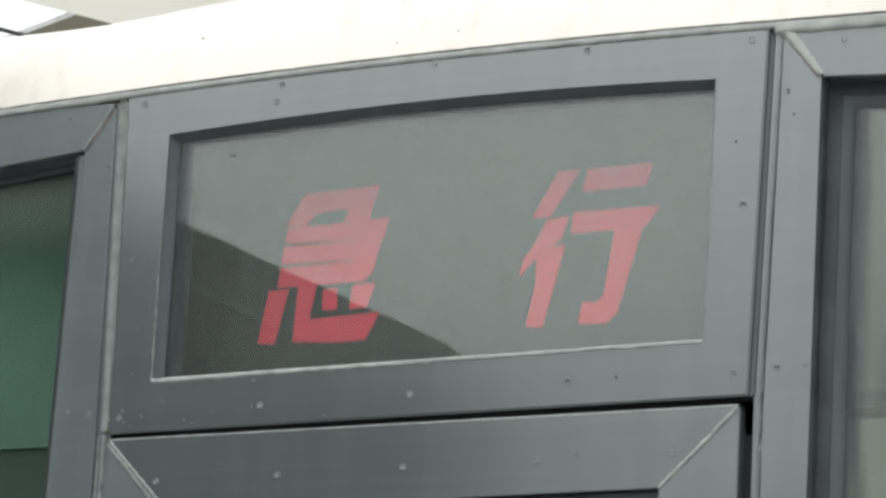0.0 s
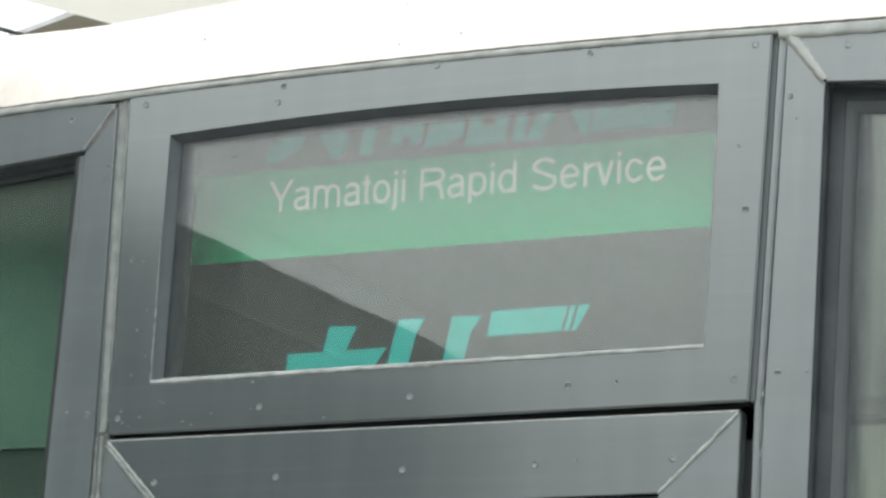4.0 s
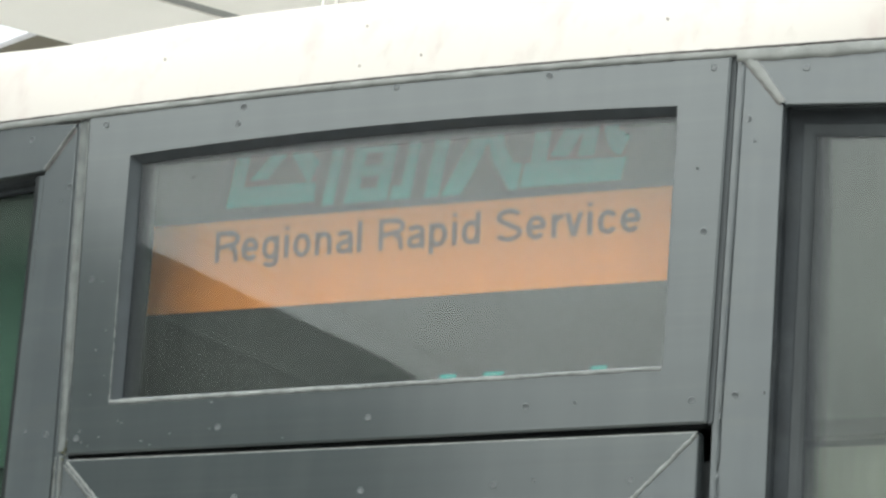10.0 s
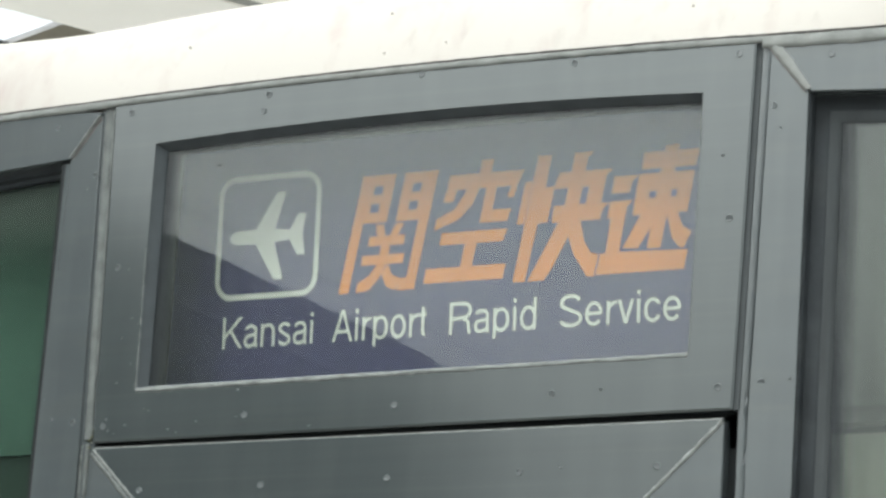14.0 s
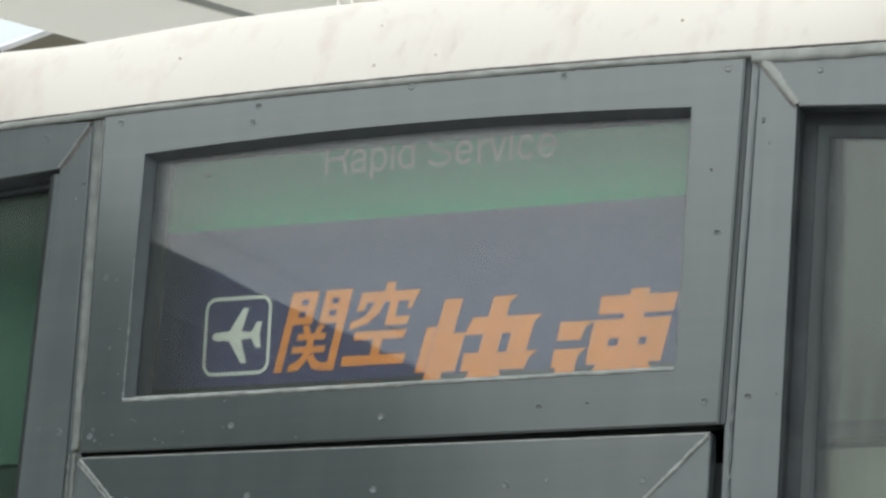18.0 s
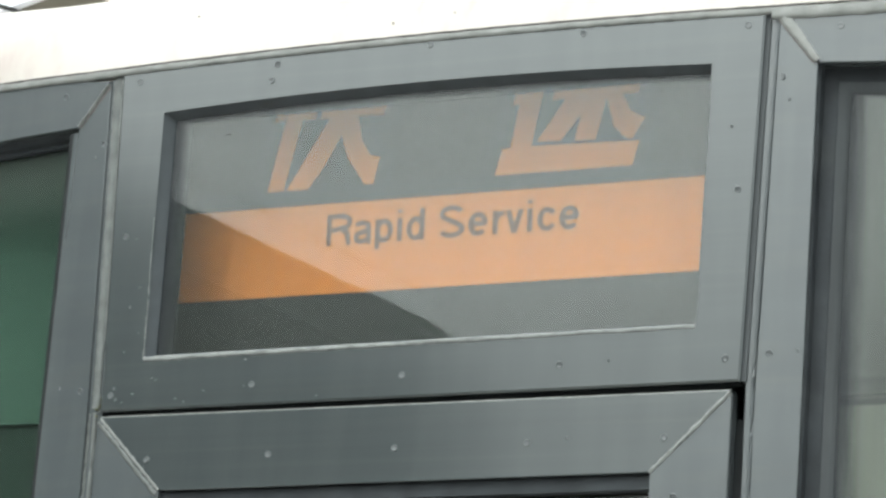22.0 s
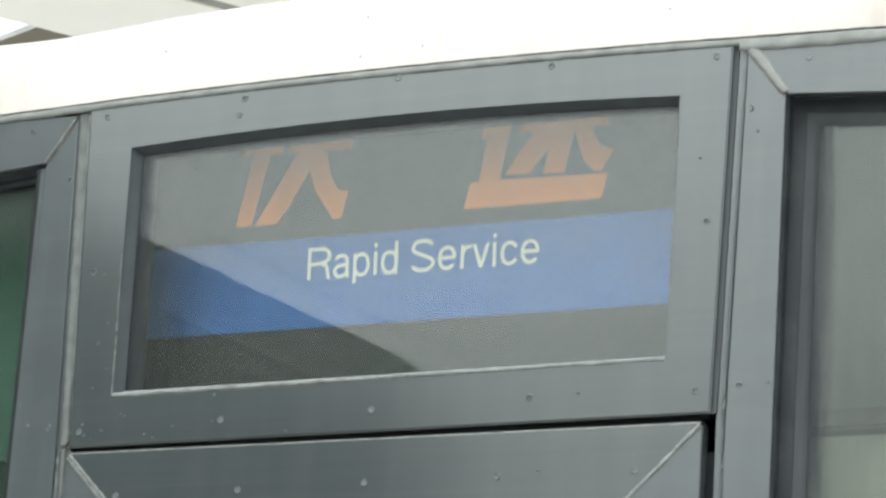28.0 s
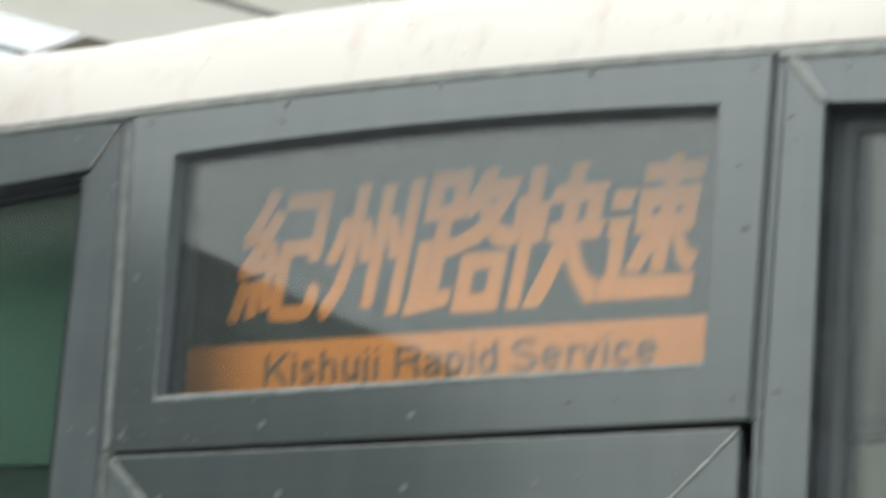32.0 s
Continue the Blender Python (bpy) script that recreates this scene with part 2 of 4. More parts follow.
BALLAST = material("brown_ballast", (0.20, 0.19, 0.175), 0.95, 0.0, 0.4, 14.0, (1, 1, 1), 0.8, 20.0)
SCREEN_GREY = material("dark_screen_grey", (0.12, 0.12, 0.115), 0.9, 0.0, 0.25, 0.4)
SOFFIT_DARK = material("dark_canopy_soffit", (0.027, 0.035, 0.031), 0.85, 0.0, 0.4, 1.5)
ROOF_BROWN = material("brown_eaves_board", (0.13, 0.115, 0.085), 0.8, 0.0, 0.2, 3.0)
GUTTER = material("pale_zinc_gutter", (0.62, 0.61, 0.64), 0.4, 0.5, 0.1, 6.0)
GASKET_LIP = material("dusty_grey_rubber", (0.036, 0.041, 0.044), 0.7, 0.0, 0.25, 24.0, (1, 1, 0.3), 0.2, 90.0, (0.06, 0.065, 0.068), 0.6, 18.0)
MOSS = material("dry_moss", (0.085, 0.085, 0.045), 0.95, 0.0, 0.5, 300.0, (1, 1, 1), 0.8, 500.0)
WIRE = material("black_wire", (0.03, 0.03, 0.03), 0.6, 0.0, 0.1, 20.0)
ROD = material("pale_grey_rod", (0.62, 0.60, 0.56), 0.5, 0.0, 0.1, 12.0)
CLEAR = glass("clear_glass", (0.96, 0.98, 0.97))
# a dark tint deepens towards the left and top edges of the sign pane
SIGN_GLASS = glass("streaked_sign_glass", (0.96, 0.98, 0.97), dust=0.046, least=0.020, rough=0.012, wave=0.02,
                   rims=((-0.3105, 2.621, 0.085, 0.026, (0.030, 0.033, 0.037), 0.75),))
# upper pane paled for mirrored sky; dark top rim paints the rail's shade
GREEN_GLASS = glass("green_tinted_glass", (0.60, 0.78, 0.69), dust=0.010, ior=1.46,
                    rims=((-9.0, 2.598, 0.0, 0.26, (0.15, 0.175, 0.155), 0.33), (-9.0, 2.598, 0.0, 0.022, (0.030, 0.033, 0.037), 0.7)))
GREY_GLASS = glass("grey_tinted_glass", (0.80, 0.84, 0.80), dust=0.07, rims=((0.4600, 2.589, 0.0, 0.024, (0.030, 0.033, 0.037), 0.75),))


def ink(name, color):
    return material(name, color, 0.6, 0.0, 0.06, 25.0, (1, 1, 1), 0.0, 60.0, None, 0.0, 4.0, 0.05, shine=0.12)


INK = {
    "black": ink("film_black", (0.014, 0.016, 0.015)),
    "navy": ink("film_navy", (0.026, 0.026, 0.070)),
    "green": ink("film_green", (0.008, 0.185, 0.080)),
    "orange": ink("film_orange", (0.42, 0.149, 0.027)),
    "blue": ink("film_blue", (0.024, 0.078, 0.215)),
    "teal": ink("film_teal", (0.014, 0.205, 0.182)),
    "red": ink("film_red", (0.29, 0.023, 0.040)),
    "white": ink("film_white", (0.40, 0.415, 0.365)),
    "dark": ink("film_dark_ink", (0.095, 0.053, 0.030)),
}


# ---------------------------------------------------------------- building helpers
def mesh_of(bm, mats, smooth=False):
    me = bpy.data.meshes.new("mesh")
    bmesh.ops.recalc_face_normals(bm, faces=bm.faces)
    bm.to_mesh(me)
    bm.free()
    for m in mats if isinstance(mats, (list, tuple)) else [mats]:
        me.materials.append(m)
    if smooth:
        for p in me.polygons:
            p.use_smooth = True
    return me


def part(name, bm, mats, parent, label="", smooth=False, m=None):
    ob = new(name, mesh_of(bm, mats, smooth))
    ob.parent = parent
    if m is not None:
        ob.matrix_basis = m
    if label:
        ob["label"] = label
    return ob


def thing(name, label, category, group="", kind="", m=None):
    ob = tagged(new(name), label, category, group, kind)
    if m is not None:
        ob.matrix_basis = m
    return ob


def prism(poly, y0, y1, bevel=0.0, bm=None, fold=None):
    """A plate whose outline, in x and z, is poly; it reaches from y0 (front) back to y1."""
    own = bm is None
    bm = bm or bmesh.new()
    vs = [bm.verts.new((x, y0, z)) for x, z in poly]
    back = [bm.verts.new((x, y1, z)) for x, z in poly]
    n = len(poly)
    front = bm.faces.new(vs)
    bm.faces.new(back[::-1])
    for i in range(n):
        bm.faces.new((vs[i], back[i], back[(i + 1) % n], vs[(i + 1) % n]))
    if bevel:
        bmesh.ops.bevel(bm, geom=list(front.edges), offset=bevel, segments=2, affect="EDGES", profile=0.5)
    if fold:
        fold_wing(bm, fold)
    return bm


WING = radians(7.0)
HINGE = 0.388


def fold_wing(bm, side):
    """Turns what lies outside the hinge line back by the wing's angle. side: -1 or 1."""
    for v in bm.verts:
        d = side * v.co.x - HINGE
        x, y = d * math.cos(WING) - v.co.y * math.sin(WING), d * math.sin(WING) + v.co.y * math.cos(WING)
        v.co.x, v.co.y = side * (HINGE + x), y


def box(x0, x1, y0, y1, z0, z1, bevel=0.0):
    bm = bmesh.new()
    bmesh.ops.create_cube(bm, size=1.0)
    for v in bm.verts:
        v.co = ((x0 + x1) / 2 + v.co.x * (x1 - x0), (y0 + y1) / 2 + v.co.y * (y1 - y0), (z0 + z1) / 2 + v.co.z * (z1 - z0))
    if bevel:
        bmesh.ops.bevel(bm, geom=list(bm.edges), offset=bevel, segments=2, affect="EDGES", profile=0.5)
    return bm


def tube(points, radius, sides=8, uneven=0.0):
    """A round bar along points."""
    bm = bmesh.new()
    rings = []
    for i, p in enumerate(points):
        a, b = Vector(points[max(0, i - 1)]), Vector(points[min(len(points) - 1, i + 1)])
        q = (b - a).to_track_quat("Z", "Y")
        r = radius * (1 + uneven * (random.random() * 2 - 1))
        rings.append([bm.verts.new(Vector(p) + q @ Vector((r * math.cos(2 * math.pi * k / sides), r * math.sin(2 * math.pi * k / sides), 0)))
                      for k in range(sides)])
    for r0, r1 in zip(rings, rings[1:]):
        for k in range(sides):
            bm.faces.new((r0[k], r0[(k + 1) % sides], r1[(k + 1) % sides], r1[k]))
    bm.faces.new(rings[0][::-1])
    bm.faces.new(rings[-1])
    return bm


def bead_points(a, b, n, wobble):
    a, b = Vector(a), Vector(b)
    return [a.lerp(b, i / (n - 1)) + Vector((random.uniform(-1, 1), 0, random.uniform(-1, 1))) * wobble for i in range(n)]


def ribbon(points, half, y_of, proud, rough=0.12, seed=1, fold=None):
    """A flat, hand-laid run of sealant along points (x, z): half its width at each end, its ground and how far it stands out."""
    dice = random.Random(seed)
    n = len(points)
    bm = bmesh.new()
    rows = []
    for i, (x, z) in enumerate(points):
        (xa, za), (xb, zb) = points[max(0, i - 1)], points[min(n - 1, i + 1)]
        d = math.hypot(xb - xa, zb - za)
        nx, nz = -(zb - za) / d, (xb - xa) / d
        h = half[0] + (half[1] - half[0]) * i / (n - 1)
        left, right = h * (1 + dice.uniform(-rough, rough)), h * (1 + dice.uniform(-rough, rough))
        row = []
        for s, up in ((-1.0, -0.25), (-0.88, 0.55), (-0.4, 0.95), (0.1, 1.0), (0.6, 0.85), (0.9, 0.5), (1.0, -0.25)):
            o = s * (left if s < 0 else right)
            row.append(bm.verts.new((x + nx * o, y_of(x + nx * o) - proud * up * (1 + dice.uniform(-1.2, 1.2) * rough), z + nz * o)))
        rows.append(row)
    for r0, r1 in zip(rows, rows[1:]):
        for k in range(6):
            bm.faces.new((r0[k], r0[k + 1], r1[k + 1], r1[k]))
    if fold:
        fold_wing(bm, fold)
    return bm


def run(a, b, n):
    """n points (x, z) from a to b."""
    return [(a[0] + (b[0] - a[0]) * i / (n - 1), a[1] + (b[1] - a[1]) * i / (n - 1)) for i in range(n)]


def rivet_mesh(mat):
    """A screw head: a raised rim round a sunk middle."""
    bm = bmesh.new()
    prof = ((0.0, -0.0004), (0.0014, -0.0003), (0.0022, -0.0002), (0.0025, -0.0004), (0.0030, -0.0008), (0.0034, -0.0008), (0.0041, 0.0005))
    n = 12
    top = bm.verts.new((0, prof[0][1], 0))
    rings = [[bm.verts.new((r * math.cos(2 * math.pi * k / n), y, r * math.sin(2 * math.pi * k / n))) for k in range(n)] for r, y in prof[1:]]
    for k in range(n):
        bm.faces.new((top, rings[0][k], rings[0][(k + 1) % n]))
        for r0, r1 in zip(rings, rings[1:]):
            bm.faces.new((r0[k], r1[k], r1[(k + 1) % n], r0[(k + 1) % n]))
    return mesh_of(bm, mat, True)


RIVET_MESH = rivet_mesh(RIVET)
WHITE_HEAD = rivet_mesh(WHITE_PAINT)


def rivet(parent, x, y, z, size=1.0):
    ob = new("rivet", RIVET_MESH)
    ob.parent = parent
    ob.matrix_basis = Matrix.LocRotScale((x, y, z), Euler((random.uniform(-0.15, 0.15), 0, random.uniform(-0.15, 0.15))), (size, 1, size))
    return ob


# ---------------------------------------------------------------- the setting
def ground_and_platform():
    bm = box(-400, 400, -400, 400, -1.32, -1.12)
    part("ground", bm, BALLAST, None)
    tagged(bpy.data.objects["ground"], "brown ballast ground between the tracks", "ground", kind="structure")
    ob = part("platform", box(1.55, 6.5, -40, 60, -1.12, 0.0, 0.03), CONCRETE, None)
    tagged(ob, "grey concrete station platform beside the train", "platform", kind="structure")


def canopy():
    """The dark canopy over the platform across the tracks, which the panes mirror."""
    t = thing("platform_canopy", "dark-soffited canopy over the platform across the tracks", "canopy", m=pose(-3.81, -7.37, 4.35, 0, 0, 6.0))
    plan = [(0, 8.0), (0, 0.15), (-0.012, -0.12), (-0.045, -0.32), (-0.10, -0.52), (-0.20, -0.80), (-0.40, -1.20), (-7.5, -1.60), (-7.5, 8.0)]
    bm = bmesh.new()
    low, top = [bm.verts.new((x, y, 0.0)) for x, y in plan], [bm.verts.new((x, y, 0.20)) for x, y in plan]
    bm.faces.new(low)
    bm.faces.new(top[::-1])
    for k in range(len(plan)):
        bm.faces.new((low[k], low[(k + 1) % 9], top[(k + 1) % 9], top[k]))
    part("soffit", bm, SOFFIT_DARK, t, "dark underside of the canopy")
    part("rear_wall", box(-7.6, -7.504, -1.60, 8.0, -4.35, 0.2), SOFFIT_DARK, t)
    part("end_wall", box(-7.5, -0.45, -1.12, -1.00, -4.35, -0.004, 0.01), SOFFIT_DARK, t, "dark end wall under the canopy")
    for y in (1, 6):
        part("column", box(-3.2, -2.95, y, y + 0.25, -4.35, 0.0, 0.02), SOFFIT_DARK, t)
    # out of view; kept pale to bounce light up onto the overhead slab
    ob = part("far_platform", box(-16.0, -2.4, -12, 60, -1.12, 0.0, 0.03), PAVING, None)
    tagged(ob, "pale paved platform across the tracks", "platform", kind="structure")
    w = thing("overhead_wire", "thin black wire strung along the far platform", "wire")
    pts = [(-3.74 - 0.083 * (y + 7.22), y, 4.60) for y in (0, -1, -3, -5, -6, -6.8, -7.5, -8.5, -10.0)]
    part("strand", tube(pts, 0.0023, 6), WIRE, w)
    part("bracket", tube([(-4.45, -8.5, 4.50), pts[-2]], 0.006, 6), WIRE, w)
    part("bracket", tube([(-4.75, -0.1, 4.50), pts[0]], 0.012, 6), WIRE, w)


def overbridge():
    """The pale slab overhead behind the train, with its seam, and the wires beside it."""
    d, n = Vector((0.503, 0.864, 0)), Vector((0.864, -0.503, 0))
    mid = Vector((-3.60, 5.20, 5.0))
    t = thing("overhead_slab", "pale painted overhead slab with a grey joint along it", "footbridge",
              m=Matrix.Translation(mid) @ Matrix.Rotation(math.atan2(d.y, d.x), 4, "Z"))
    # local x runs along the slab, local y towards the building beyond
    part("soffit_panel", box(-14, 14, -0.140, 0.375, 0.0, 0.22, 0.004), SLAB, t)
    part("soffit_panel", box(-14, 14, -0.71, -0.198, 0.0, 0.22, 0.004), SLAB, t)
    part("joint_strip", box(-14, 14, -0.197, -0.141, 0.005, 0.20), material("grey_joint", (0.26, 0.26, 0.25), 0.8), t, "grey joint strip")
    part("lamp_stud", tube([(-0.55, 0.06, -0.02), (-0.55, 0.06, 0.01)], 0.012, 8), WIRE, t)
    for k, (off, z, r) in enumerate(((1.055, 5.0, 0.0045), (-0.65, 5.0, 0.007))):
        p = mid + n * off
        w = thing("overhead_wire", "thin black wire strung beside the overhead slab", "wire")
        part("strand", tube([(p.x + d.x * s, p.y + d.y * s, z - 0.0003 * s * s) for s in range(-14, 15, 2)], r, 6), WIRE, w)
        for s in (-13, 13):
            q = mid + d * s + n * (0.5 if off > 0 else -0.2)
            part("bracket", tube([(p.x + d.x * s, p.y + d.y * s, z - 0.05), (q.x, q.y, 5.1)], 0.02, 6), ROD, w)


def eaves():
    """The brown eaves of a building beyond, with its gutter."""
    a = Vector((-7.31, 10.04, 6.92))
    along, deep = Vector((0.924, -0.383, 0)), Vector((0.383, 0.924, 0))
    t = thing("station_roof", "brown-boarded eaves of a station roof with a pale gutter", "roof")
    bm = bmesh.new()
    low = [a - along * 4.0, a + along * 1.1, a + along * 1.1 + deep * 5.0, a - along * 4.0 + deep * 5.0]
    vs = [bm.verts.new(p) for p in low] + [bm.verts.new(p + Vector((0, 0, 0.03))) for p in low]
    for f in ((0, 1, 2, 3), (4, 5, 6, 7), (0, 1, 5, 4), (1, 2, 6, 5), (2, 3, 7, 6), (3, 0, 4, 7)):
        bm.faces.new([vs[i] for i in f])
    part("eaves_board", bm, ROOF_BROWN, t)
    part("gutter", tube([a - along * 4.0 - deep * 0.03, a + along * 1.1 - deep * 0.03], 0.016, 8), GUTTER, t, "pale zinc gutter")


def add_sky_screen():
    """An unseen plain block behind the camera, added to hold back low sky light."""
    t = thing("low_sky_screen", "plain dark grey block added unseen to screen off the low sky", "building", m=pose(0, -30, -1.12))
    part("wall", box(-70, 70, -6, 0, 0.0, 5.5, 0.05), SCREEN_GREY, t)
    part("roof", box(-70.2, 70.2, -6.2, 0.2, 5.504, 5.75, 0.03), SCREEN_GREY, t)


ground_and_platform()
add_sky_screen()
canopy()
overbridge()
eaves()

# ---------------------------------------------------------------- the train's front
train = thing("train_car", "grey-fronted white-roofed train car standing at a platform", "train")


def edge_z(x):
    """Height of the seam between the grey front and the white roof."""
    a = abs(x)
    return 2.6775 - 0.040 * min(a, HINGE) ** 2 + 0.02 * min(max(0.0, a - HINGE), 0.3) - 0.12 * max(0.0, a - 0.9) ** 2


def arch(x0, x1, z_of, n=13):
    return [(x0 + (x1 - x0) * i / (n - 1), z_of(x0 + (x1 - x0) * i / (n - 1))) for i in range(n)]


def loft(rows, closed=False):
    bm = bmesh.new()
    vs = [[bm.verts.new(p) for p in row] for row in rows]
    for r0, r1 in zip(vs, vs[1:]):
        for i in range(len(r0) - 1):
            bm.faces.new((r0[i], r0[i + 1], r1[i + 1], r1[i]))
    return bm


def front_y(x):
    """Depth of the front face at x: flat in the middle, turned back outside the hinges, rounded at the corners."""
    d = max(0.0, abs(x) - HINGE)
    return d * math.tan(WING) + (max(0.0, abs(x) - 1.1) / 0.35) ** 2 * 0.30


def roof():
    xs = [-1.45 + 2.9 * i / 58 for i in range(59)]
    prof = [(0.03 * math.sin(a) + 0.04 * (1 - math.cos(a)), 0.118 * math.sin(a)) for a in (math.pi / 2 * i / 14 for i in range(14))] + [(0.13, 0.132), (0.3, 0.165), (1.0, 0.19), (9.0, 0.19)]
    rows = []
    for dy, dz in prof:
        rows.append([(x, front_y(x) * (1 - 0.85 * min(1.0, dz / 0.1) * (abs(x) < 1.1)) - 0.003 + dy, edge_z(x) + 0.004 + dz * (1 - 0.10 * min(1.0, max(0.0, abs(x) - 0.20) / 0.27) ** 2 - 0.22 * (abs(x) / 1.45) ** 4)) for x in xs])
    bm = loft(rows)
    inner = [[(x, y + 0.02, z - 0.014) for x, y, z in row] for row in rows[::-1]]
    vs = [[bm.verts.new(p) for p in row] for row in inner]
    for r0, r1 in zip(vs, vs[1:]):
        for i in range(len(r0) - 1):
            bm.faces.new((r0[i], r0[i + 1], r1[i + 1], r1[i]))
    cover = part("roof", bm, WHITE_PAINT, train, "white painted roof, slightly stained", True)
    flat = lambda x: front_y(x) - 0.0040
    for x0, x1, h, seed in ((-1.40, -0.386, 0.0044, 1), (-0.386, 0.384, 0.0041, 2), (0.384, 1.40, 0.0072, 3)):
        n = int((x1 - x0) / 0.010)
        part("roof_seam", ribbon([(x, edge_z(x) + 0.0030 - h) for x in (x0 + (x1 - x0) * i / (n - 1) for i in range(n))], (h, h), flat, 0.0016, 0.16, seed), PALE_BEAD, train,
             "pale grey sealant laid along the roof", True)
    part("grime_line", ribbon([(x, edge_z(x) + 0.0034) for x in (-1.40 + 2.8 * i / 560 for i in range(561))], (0.0011, 0.0011), lambda x: front_y(x) - 0.0046, 0.0012, 0.45, 4), GRIME, train,
         "dark grimy joint under the roof", True)
    for x, z in ((-0.055, 2.752), (0.022, 2.705), (-0.05, 2.699), (0.55, 2.735), (0.30, 2.72), (-0.30, 2.735)):
        rivet(cover, x, front_y(x) + 0.03 * (z - edge_z(x) - 0.004) / 0.118 + 0.04 * (1 - math.sqrt(max(0, 1 - ((z - edge_z(x) - 0.004) / 0.118) ** 2))) - 0.003, z, 0.45).data = WHITE_HEAD


def sign_frame():
    n = 13
    top_o = lambda x: edge_z(x) - 0.004
    top_i = lambda x: 2.629 - 0.085 * x * x
    outer = arch(-0.3775, 0.3775, top_o, n) + [(0.367, 2.2855), (-0.3665, 2.2855)]
    inner = arch(-0.3215, 0.3225, top_i, n) + [(0.3182, 2.3428), (-0.3195, 2.3400)]

    def inset(poly, d):
        cx, cz = 0.0, 2.48
        return [(x - math.copysign(d, x - cx) * min(1, abs(x) / 0.30), z - math.copysign(d, z - cz)) for x, z in poly]

    throat = [(x * 0.985 if x > 0 else x * 0.968, z - 0.0080) for x, z in inner[:n]] + [(0.3140, 2.3500), (-0.3102, 2.3480)]
    rings = [(inset(outer, 0.0), 0.0078), (inset(outer, 0.0), -0.003), (inset(outer, 0.0022), -0.0045), (inset(inner, -0.0012), -0.0045), (inner, -0.0035),
             (throat, 0.0072), (throat, 0.0078), (inset(outer, 0.004), 0.0078)]
    bm = bmesh.new()
    vs = [[bm.verts.new((x, y, z)) for x, z in poly] for poly, y in rings]
    m = len(outer)
    for k in range(len(vs)):
        r0, r1 = vs[k], vs[(k + 1) % len(vs)]
        for i in range(m):
            bm.faces.new((r0[i], r0[(i + 1) % m], r1[(i + 1) % m], r1[i])).material_index = int(k in (4, 5))
    f = part("sign_frame", bm, [GREY_BRUSHED, GREY_THROAT], train, "grey riveted metal frame round the sign window")
    # lighter worn bead along the sill and the chamfer
    face = lambda x: -0.0036
    part("sill_bead", ribbon(run((-0.3185, 2.3412), (0.3170, 2.3438), 90), (0.0030, 0.0024), face, 0.0017, 0.28, 11), BEAD, f, "worn pale edge of the sill", True)
    part("side_bead", ribbon(run((-0.3190, 2.341), (-0.3208, 2.50), 24), (0.0012, 0.0005), face, 0.0012, 0.35, 12), BEAD, f, "", True)
    part("side_bead", ribbon(run((0.3178, 2.346), (0.3216, 2.618), 50), (0.0007, 0.0007), face, 0.0012, 0.35, 14), SEALANT, f, "", True)
    # a pale ribbon draws the highlight along the frame's outer left edge
    part("edge_highlight", ribbon(run((-0.3695, 2.362), (-0.3770, 2.662), 40), (0.0005, 0.0009), face, 0.0014, 0.4, 13), BEAD, f, "pale ribbon for the highlight on the frame's edge", True)
    for x, z in ((-0.3545, 2.657), (-0.189, 2.6445), (0.0, 2.669), (0.1766, 2.6645), (0.3595, 2.657), (-0.183, 2.6625), (-0.3545, 2.480), (0.3558, 2.483),
                 (-0.183, 2.3073), (-0.0065, 2.309), (0.1716, 2.3113), (0.351, 2.309), (-0.3554, 2.3028)):
        rivet(f, x, -0.0045, z)
    for x, z in ((-0.341, 2.400), (0.225, 2.313), (-0.193, 2.335), (-0.352, 2.3105), (-0.349, 2.298), (0.346, 2.55)):
        rivet(f, x, -0.0044, z, 0.45)
    # chips and drips of pale paint on the frame
    chips = random.Random(7)
    for k in range(13):
        x, z = (chips.uniform(-0.36, -0.10), chips.uniform(2.290, 2.334)) if k < 9 else (chips.uniform(-0.360, -0.328), chips.uniform(2.34, 2.60))
        part("paint_chip", tube([(x, -0.0046, z), (x + chips.uniform(0.001, 0.003), -0.0046, z + chips.uniform(-0.0008, 0.0008))], chips.uniform(0.0004, 0.0009), 5), SEALANT, f)
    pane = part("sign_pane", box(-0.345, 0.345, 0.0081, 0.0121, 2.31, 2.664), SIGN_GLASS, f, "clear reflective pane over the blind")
    pane.visible_shadow = False
    # specks on the pane
    for x, z, s in ((-0.245, 2.592, 1.0), (-0.215, 2.565, 0.7), (0.262, 2.598, 0.8), (-0.19, 2.603, 0.7), (-0.03, 2.58, 0.4), (0.215, 2.585, 0.4), (-0.30, 2.38, 0.5)):
        part("speck", tube([(x - 0.0035 * s, 0.0078, z), (x + 0.0035 * s, 0.0078, z + 0.0008)], 0.0008 * s, 5), DARK, pane)
    # dark blind housing
    h = part("blind_housing", box(-0.360, -0.350, 0.045, 0.175, 2.235, 2.735), INNER_BLACK, train, "black housing round the blind")
    mask = bmesh.new()
    rim = [(-0.2925, 2.328), (0.325, 2.328), (0.325, 2.611), (-0.2925, 2.611)]
    edge = [(-0.3495, 2.24), (0.3495, 2.24), (0.3495, 2.70), (-0.3495, 2.70)]
    loops = [[mask.verts.new((x, y, z)) for x, z in poly] for poly, y in ((edge, 0.0140), (rim, 0.0140), (rim, 0.0160), (edge, 0.0160))]
    for k in range(4):
        for i in range(4):
            a, b = loops[k], loops[(k + 1) % 4]
            mask.faces.new((a[i], a[(i + 1) % 4], b[(i + 1) % 4], b[i]))
